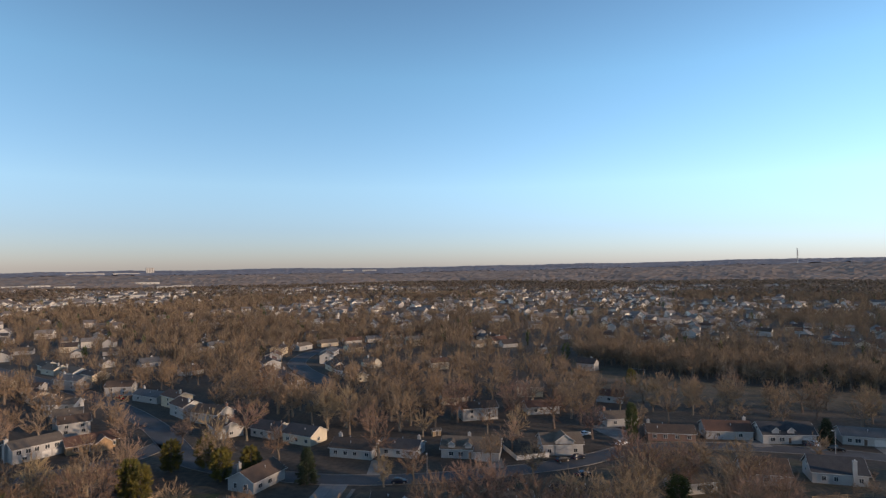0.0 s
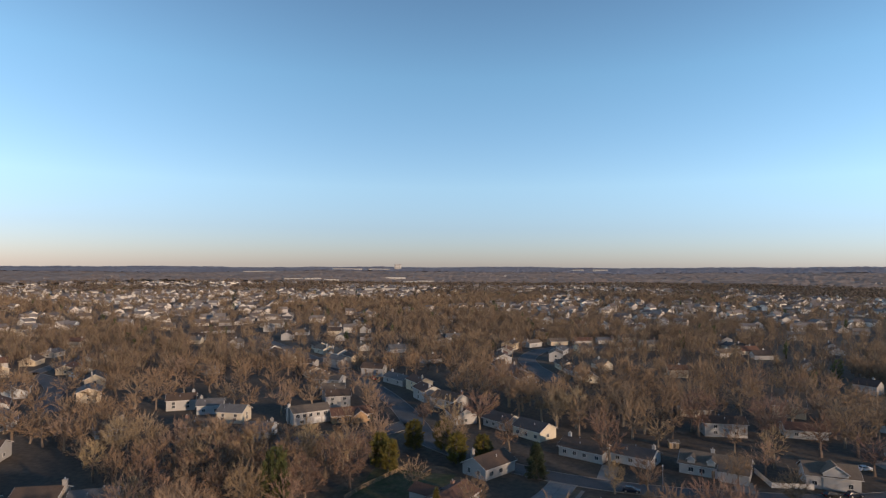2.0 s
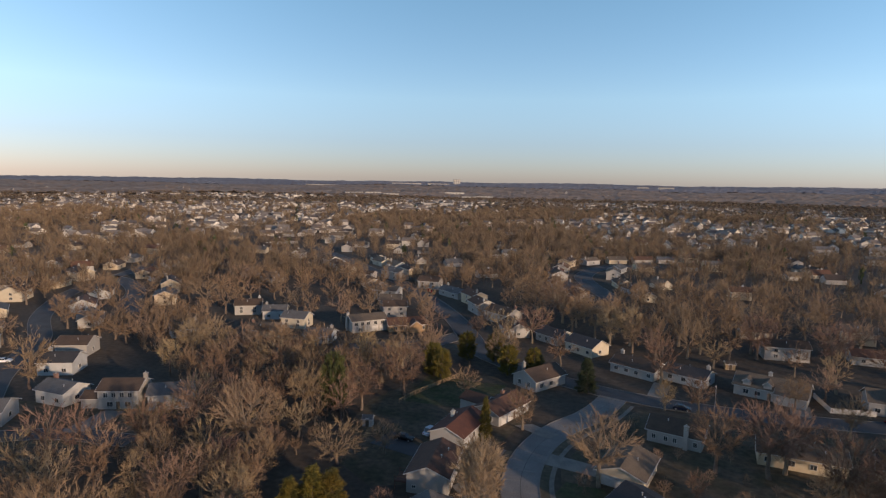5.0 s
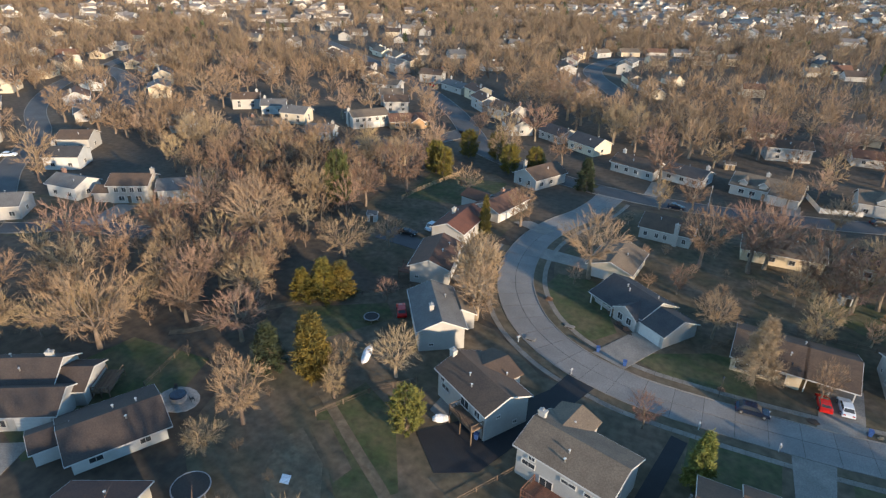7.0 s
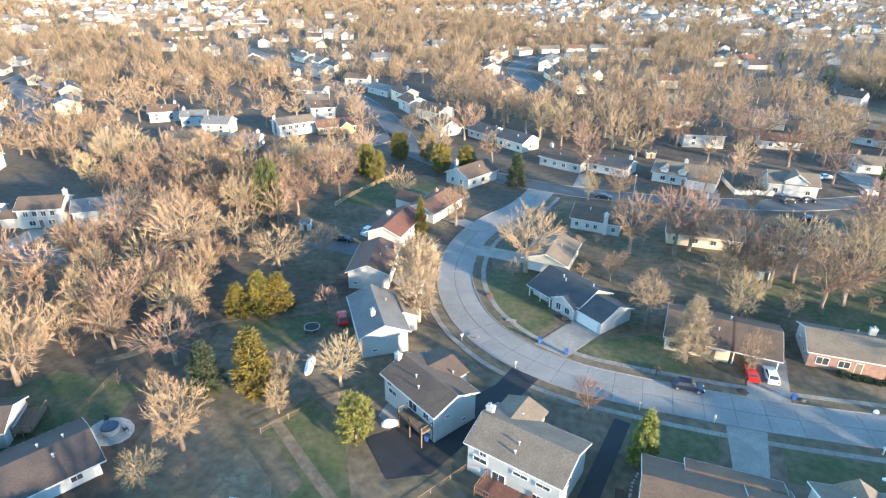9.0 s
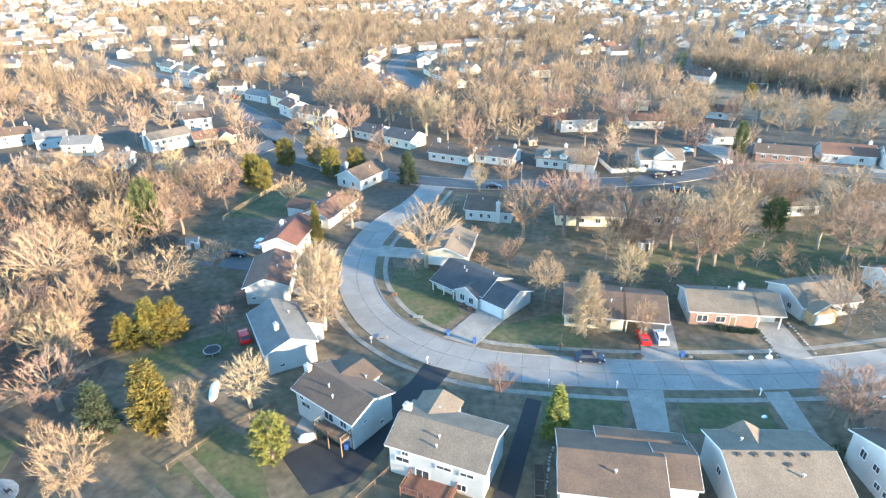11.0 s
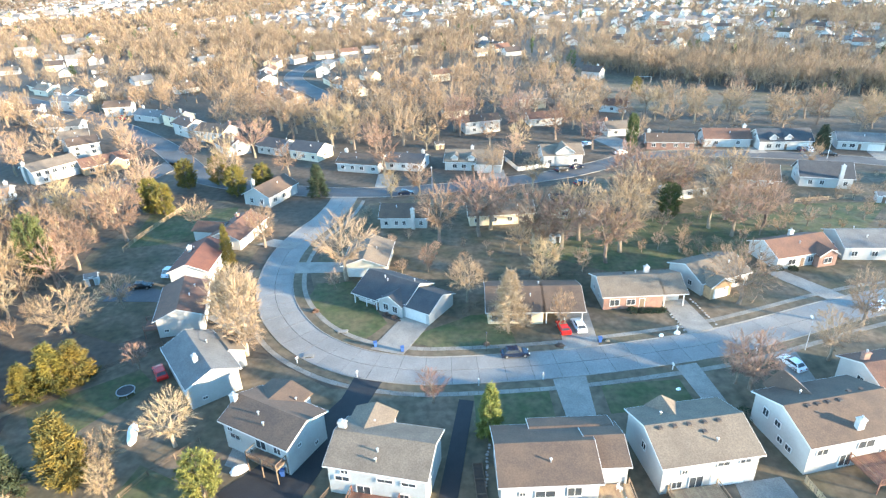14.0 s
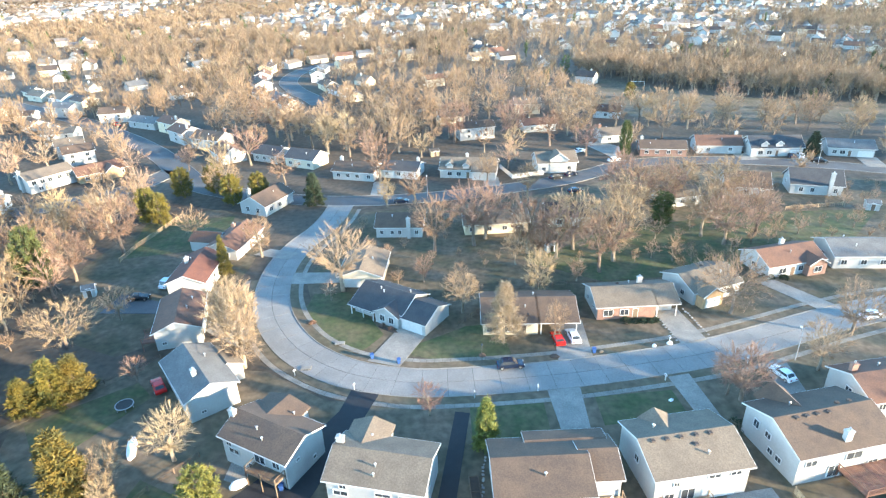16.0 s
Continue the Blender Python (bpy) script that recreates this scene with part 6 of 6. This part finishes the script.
def mailbox(x, y, rot, box_mat="trim"):
    e = empty("mailbox", x, y, 0, rot)
    part("post", boxed(-0.06, 0.06, -0.06, 0.06, -0.1, 1.05), "trim", e)
    bm = boxed(-0.28, 0.28, -0.13, 0.13, 1.05, 1.25)
    bmesh.ops.create_cone(bm, cap_ends=True, segments=12, radius1=0.13, radius2=0.13, depth=0.56, matrix=pose(0, 0, 1.25, 0, 90, 0))
    part("letter_box", bm, box_mat, e)
    part("flag", boxed(-0.1, 0.02, 0.135, 0.15, 1.25, 1.4), "lens_red", e)
    tagged(e, "white mailbox on a post at the kerb", "mailbox", "kerbside mailboxes")


for x, y, r in ((15, 78.3, 90), (36.8, 80.0, 95), (4.4, 77.2, 90), (-26.8, 84.6, 60), (-15.8, 80.2, 75), (52.4, 83.6, 100), (41.4, 90.9, 95)):
    mailbox(x, y, r)


def bin_(x, y, rot, m_, label):
    e = empty("wheelie_bin", x, y, 0.03, rot)
    bm = bmesh.new()
    v = box(bm, -0.3, 0.3, -0.33, 0.33, 0.08, 1.0)
    for q in v[:4]:
        q.co.x *= 0.78
        q.co.y *= 0.78
    part("tub", bm, m_, e)
    part("lid", boxed(-0.34, 0.34, -0.38, 0.36, 1.0, 1.08), m_, e)
    for s in (-0.28, 0.28):
        bm = bmesh.new()
        bmesh.ops.create_cone(bm, cap_ends=True, segments=10, radius1=0.12, radius2=0.12, depth=0.07, matrix=pose(s, 0.3, 0.12, 0, 90, 0))
        part("wheel", bm, "rubber", e)
    tagged(e, label, "bin", "kerbside bins")


bin_(-13.6, 88.9, 20, "blue", "blue wheeled bin beside a driveway")
bin_(-8.6, 87.2, 10, "blue", "blue wheeled bin at the kerb")
bin_(26.8, 88.4, 0, "blue", "blue wheeled bin at the kerb")
bin_(-23.3, 59.4, 0, "blue", "blue wheeled bin beside the black driveway")
bin_(55, 105, 0, "lamp_grey", "grey wheeled bin against the house")


def heap(name, x, y, rot, L, w, h, m_, label, seed):
    rng = np.random.default_rng(seed)
    bm = bmesh.new()
    bmesh.ops.create_icosphere(bm, subdivisions=3, radius=1.0)
    for v in bm.verts:
        k = 1 + 0.22 * noise.noise(v.co * 2.2 + Vector((seed, 0, 0)))
        v.co = Vector((v.co.x * L / 2 * k, v.co.y * w / 2 * k, max(-0.05, v.co.z * h * k)))
    o = part(name, bm, m_, None, smooth=True)
    o.matrix_world = pose(x, y, 0.03, 0, 0, rot)
    return tagged(o, label, name.replace("_", " "))


heap("tarpaulin", -48, 68.2, 110, 5.2, 1.5, 0.7, "tarp", "long white tarpaulin over something in a yard", 1)
heap("tarpaulin", -29.6, 60.4, 30, 2.6, 1.3, 0.9, "tarp", "crumpled white tarpaulin beside the driveway", 2)
heap("tarpaulin", -71.5, 33.5, 40, 2.2, 0.9, 0.6, "tarp", "white tarpaulin beside a driveway", 3)
heap("rubbish_bag", 41.3, 90.4, 0, 1.1, 0.8, 0.6, "tarp", "white rubbish bag put out at the kerb", 4)
heap("rubbish_bag", 38.2, 89.8, 30, 0.9, 0.7, 0.5, "tarp", "white rubbish bag put out at the kerb", 5)
heap("rubbish_bag", 36, 75, 15, 0.9, 0.6, 0.3, "tarp", "white bag lying on the lawn", 6)
heap("rubbish_bag", 28.2, 88.6, 15, 0.9, 0.6, 0.4, "palewood", "pale bag at the kerb", 7)
heap("brush_heap", 19.5, 87.6, 0, 1.8, 1.2, 0.45, "mulch", "brown heap of sticks at the kerb", 8)
heap("garden_bed", -11.2, 98.2, -33, 5.0, 1.0, 0.12, "mulch", "dark mulch bed along the porch", 9)


def stepping(x0, y0, x1, y1, n, seed):
    rr = random.Random(seed)
    e = empty("edging_stones", x0, y0)
    for i in range(n):
        t = i / (n - 1)
        r = rr.uniform(0.16, 0.3)
        bm = bmesh.new()
        bmesh.ops.create_icosphere(bm, subdivisions=1, radius=r)
        for v in bm.verts:
            v.co *= rr.uniform(0.8, 1.15)
            v.co.z *= 0.6
        bmesh.ops.translate(bm, verts=bm.verts, vec=((x1 - x0) * t + rr.uniform(-0.15, 0.15), (y1 - y0) * t + rr.uniform(-0.15, 0.15), 0.08))
        part("stone", bm, "stone", e)
    tagged(e, "row of pale edging stones beside a driveway", "stones")


stepping(42.0, 101, 43, 91.5, 12, 1)
stepping(48.2, 102, 49.6, 93, 12, 2)
stepping(4.0, 56, 5.0, 64, 14, 3)


def fence(pts, h, m_, label, gap=2.4, solid=False):
    e = empty("fence", *pts[0])
    ox, oy = pts[0]
    for (x0, y0), (x1, y1) in zip(pts, pts[1:]):
        L = math.hypot(x1 - x0, y1 - y0)
        n = max(1, int(L / gap))
        ang = math.degrees(math.atan2(y1 - y0, x1 - x0))
        for i in range(n + 1):
            part("post", boxed(-0.06, 0.06, -0.06, 0.06, -0.1, h), m_, e).matrix_local = pose(x0 - ox + (x1 - x0) * i / n, y0 - oy + (y1 - y0) * i / n, 0, 0, 0, ang)
        for z in ((0.35, 0.75, h - 0.12) if not solid else (h - 0.2,)):
            part("rail", boxed(0, L, -0.02, 0.02, z - (0.06 if m_ != "wood" else 0.025), z + (0.06 if m_ != "wood" else 0.025)), m_, e).matrix_local = pose(x0 - ox, y0 - oy, 0, 0, 0, ang)
        if solid:
            k = int(L / 0.42)
            for i in range(k):
                part("slat", boxed(0.02, 0.38, -0.05, -0.03, 0.08, h - 0.05), m_, e).matrix_local = pose(x0 - ox + (x1 - x0) * i / k, y0 - oy + (y1 - y0) * i / k, 0, 0, 0, ang)
    tagged(e, label, "fence", "yard fences")


fence([(-80, 132), (-79.5, 140), (-75.5, 160)], 1.3, "palewood", "weathered pale rail fence along the lawn")
fence([(20.5, 196), (23.5, 184.5), (34, 187.5)], 1.6, "trim", "white board fence round the corner yard", solid=True)
fence([(-70, 75), (-60, 84), (-53, 91)], 1.1, "wood", "thin dark fence behind the lawn")
fence([(-46, 52), (-42, 60), (-37, 66)], 1.1, "wood", "thin wire-and-post fence between yards", 3)
fence([(-21, 48), (-13, 63), (-8, 68)], 1.0, "wood", "thin post fence beside the black driveway", 3)
fence([(-76, 55), (-73, 44), (-66, 40)], 1.1, "wood", "dark post fence by the woods", 3)
fence([(5, 112), (30, 113.5), (47, 113)], 1.2, "wood", "dark back fence behind the ranch houses", 3)
fence([(2.5, 98.5), (8, 104.5)], 1.2, "wood", "dark side fence beside a lawn", 2)
fence([(95, 151), (112, 153)], 1.2, "palewood", "pale rail fence across a back yard", 2.4)
fence([(45.5, 56), (47, 45)], 1.3, "palewood", "pale board fence beside a driveway", solid=True)


def trampoline(x, y, r, label, m_="rubber", name="trampoline"):
    e = empty(name, x, y)
    bm = bmesh.new()
    bmesh.ops.create_cone(bm, cap_ends=True, segments=24, radius1=r, radius2=r, depth=0.06, matrix=pose(0, 0, 0.7))
    part("mat", bm, m_, e)
    bm = bmesh.new()
    for i in range(24):
        a, b = 2 * math.pi * i / 24, 2 * math.pi * (i + 1) / 24
        box(bm, 0, 2 * r * math.sin(math.pi / 24) * 1.1, -0.07, 0.07, 0.66, 0.76, pose(r * math.cos(a), r * math.sin(a), 0, 0, 0, math.degrees((a + b) / 2) + 90))
    part("rim", bm, "lamp_grey", e)
    for i in range(6):
        a = math.pi * i / 3
        part("leg", boxed(-0.03, 0.03, -0.03, 0.03, -0.05, 0.7), "lamp_grey", e).matrix_local = pose(r * math.cos(a), r * math.sin(a), 0)
    tagged(e, label, name.replace("_", " "))


trampoline(-53.4, 77.6, 1.4, "round dark trampoline on a back lawn")
trampoline(-51, 33.6, 2.4, "large round dark trampoline behind a house")


def hot_tub(x, y):
    pad = []
    for i in range(14):
        a = 2 * math.pi * i / 14
        pad.append((x + 3.4 * math.cos(a), y + 2.8 * math.sin(a)))
    sheet("patio", pad, 0.06, "stone", "round grey paver patio", "patio")
    e = empty("hot_tub", x, y, 0.06)
    bm = bmesh.new()
    bmesh.ops.create_cone(bm, cap_ends=False, segments=20, radius1=1.2, radius2=1.2, depth=0.9, matrix=pose(0, 0, 0.45))
    part("shell", bm, "lamp_grey", e)
    bm = bmesh.new()
    bmesh.ops.create_cone(bm, cap_ends=True, segments=20, radius1=1.25, radius2=1.1, depth=0.14, matrix=pose(0, 0, 0.95))
    part("cover", bm, "paint_navy", e)
    tagged(e, "round hot tub with a dark cover on a patio", "hot tub")


hot_tub(-66.2, 44.6)


def chair(x, y, z, rot, m_="trim"):
    e = empty("garden_chair", x, y, z, rot)
    part("seat", boxed(-0.28, 0.28, -0.28, 0.28, 0.38, 0.43), m_, e)
    part("backrest", boxed(-0.28, 0.28, 0.26, 0.31, 0.43, 0.95), m_, e)
    for sx in (-0.25, 0.25):
        for sy in (-0.25, 0.25):
            part("leg", boxed(sx - 0.03, sx + 0.03, sy - 0.03, sy + 0.03, 0, 0.38), m_, e)
    tagged(e, "white plastic garden chair on a deck", "chair", "garden chairs")


for x, y, z, r in ((20.6, 53.6, 2.2, 40), (21.2, 51.6, 2.2, 120), (18.9, 51.4, 2.2, 200), (-68.4, 45.9, 0.06, 30), (-64.2, 45.4, 0.06, 160)):
    chair(x, y, z, r, "trim" if z > 1 else "rubber")


def raised_bed(x, y, rot):
    e = empty("raised_bed", x, y, 0, rot)
    for a in ((-0.7, -0.6, -4, 4), (0.6, 0.7, -4, 4), (-0.6, 0.6, -4, -3.9), (-0.6, 0.6, 3.9, 4), (-0.6, 0.6, -1.3, -1.2), (-0.6, 0.6, 1.2, 1.3)):
        part("board", boxed(*a, -0.05, 0.35), "wood", e)
    part("soil", boxed(-0.6, 0.6, -3.9, 3.9, -0.05, 0.22), "mulch", e)
    tagged(e, "long wooden raised bed with dark soil", "garden bed")


raised_bed(3.4, 56.5, 3)


def shed(x, y, rot, w=2.6, d=2.2, roof="roof_grey", wall="greysiding", label="small grey garden shed on a lawn"):
    e = empty("shed", x, y, 0, rot)
    gable(e, -w / 2, w / 2, -d / 2, d / 2, 1.9, 0.7, roof, wall, 0.15)
    door(e, turned("n", w, d), 0, 0.05, 0.9)
    tagged(e, label, "shed", "garden sheds")


shed(118, 150, -20, 3.2, 2.8, "roof_grey", "white", "small white garden shed on a lawn")
shed(26.4, 131, 10)
shed(-79, 116, 20, 2.4, 2.0, "roof_grey", "white", "small pale shed at the woods' edge")
shed(-2, 213, 15, 3, 2.6, "roof_tan", "palewood", "small wooden shed behind dark-roofed houses")


def goal(x, y, rot):
    e = empty("football_goal", x, y, 0.05, rot)
    for a in ((-3.7, -3.58, -0.06, 0.06, 0, 2.44), (3.58, 3.7, -0.06, 0.06, 0, 2.44)):
        part("post", boxed(*a), "trim", e)
    part("crossbar", boxed(-3.7, 3.7, -0.06, 0.06, 2.38, 2.5), "trim", e)
    for sx in (-3.64, 3.64):
        bm = bmesh.new()
        box(bm, -0.05, 0.05, 0, 2.9, -0.05, 0.05, pose(sx, 0, 2.4, -57))
        part("brace", bm, "trim", e)
    tagged(e, "white football goal on the grass field", "goal")


goal(109, 329, -14)


def manhole(x, y):
    e = empty("drain_inlet", x, y, 0.05)
    part("kerb_slab", boxed(-0.9, 0.9, -0.5, 0.5, -0.05, 0.16), "concrete", e)
    part("grate", boxed(-0.5, 0.5, -0.55, -0.5, -0.02, 0.13), "rubber", e)
    tagged(e, "concrete storm drain inlet at the kerb", "drain")


manhole(-20.2, 94.0)
manhole(-25.2, 86.6)


# ---------- far large buildings ----------
def block(x, y, rot, L, W, H, label):
    e = empty("apartment_building", x, y, terrain(x, y), rot)
    part("wall", boxed(-L / 2, L / 2, -W / 2, W / 2, -3, H), "white", e)
    part("roof", boxed(-L / 2 - 0.5, L / 2 + 0.5, -W / 2 - 0.5, W / 2 + 0.5, H, H + 0.6), "roof_grey", e)
    for k in range(int(H // 3.2)):
        for i in range(int(L // 12)):
            part("window", boxed(-L / 2 + 6 + i * 12 - 2, -L / 2 + 6 + i * 12 + 2, -W / 2 - 0.1, -W / 2, 1 + 3.2 * k, 2.6 + 3.2 * k), "glass", e)
    tagged(e, label, "building", "far large buildings")


for az, r, L, H in ((-36, 2050, 60, 10), (-34.2, 2100, 55, 10), (-32.5, 2000, 50, 10), (-26.4, 2150, 70, 12), (-25, 1900, 45, 10), (-23.6, 1950, 60, 10), (-31, 3300, 160, 12), (-28, 3400, 120, 12), (-26.2, 3600, 40, 34), (-9, 3500, 60, 14), (-7, 3450, 80, 14), (-39, 3000, 150, 10), (-28, 1250, 60, 9)):
    block(r * math.sin(radians(az)), r * math.cos(radians(az)), -az + 8, L, 18, H, "long white apartment block on the far plain" if H < 30 else "white tower block on the far plain")


def mast(x, y, h):
    e = empty("radio_mast", x, y, terrain(x, y))
    bm = bmesh.new()
    for i in range(3):
        a = 2 * math.pi * i / 3
        box(bm, -0.5, 0.5, -0.5, 0.5, 0, h, pose(2.2 * math.cos(a), 2.2 * math.sin(a), 0))
    for k in range(int(h / 8)):
        box(bm, -2.4, 2.4, -0.3, 0.3, k * 8, k * 8 + 0.6)
    part("lattice", bm, "lamp_grey", e)
    tagged(e, "grey lattice radio mast on a wooded hill", "mast")


mast(1560, 2600, 75)
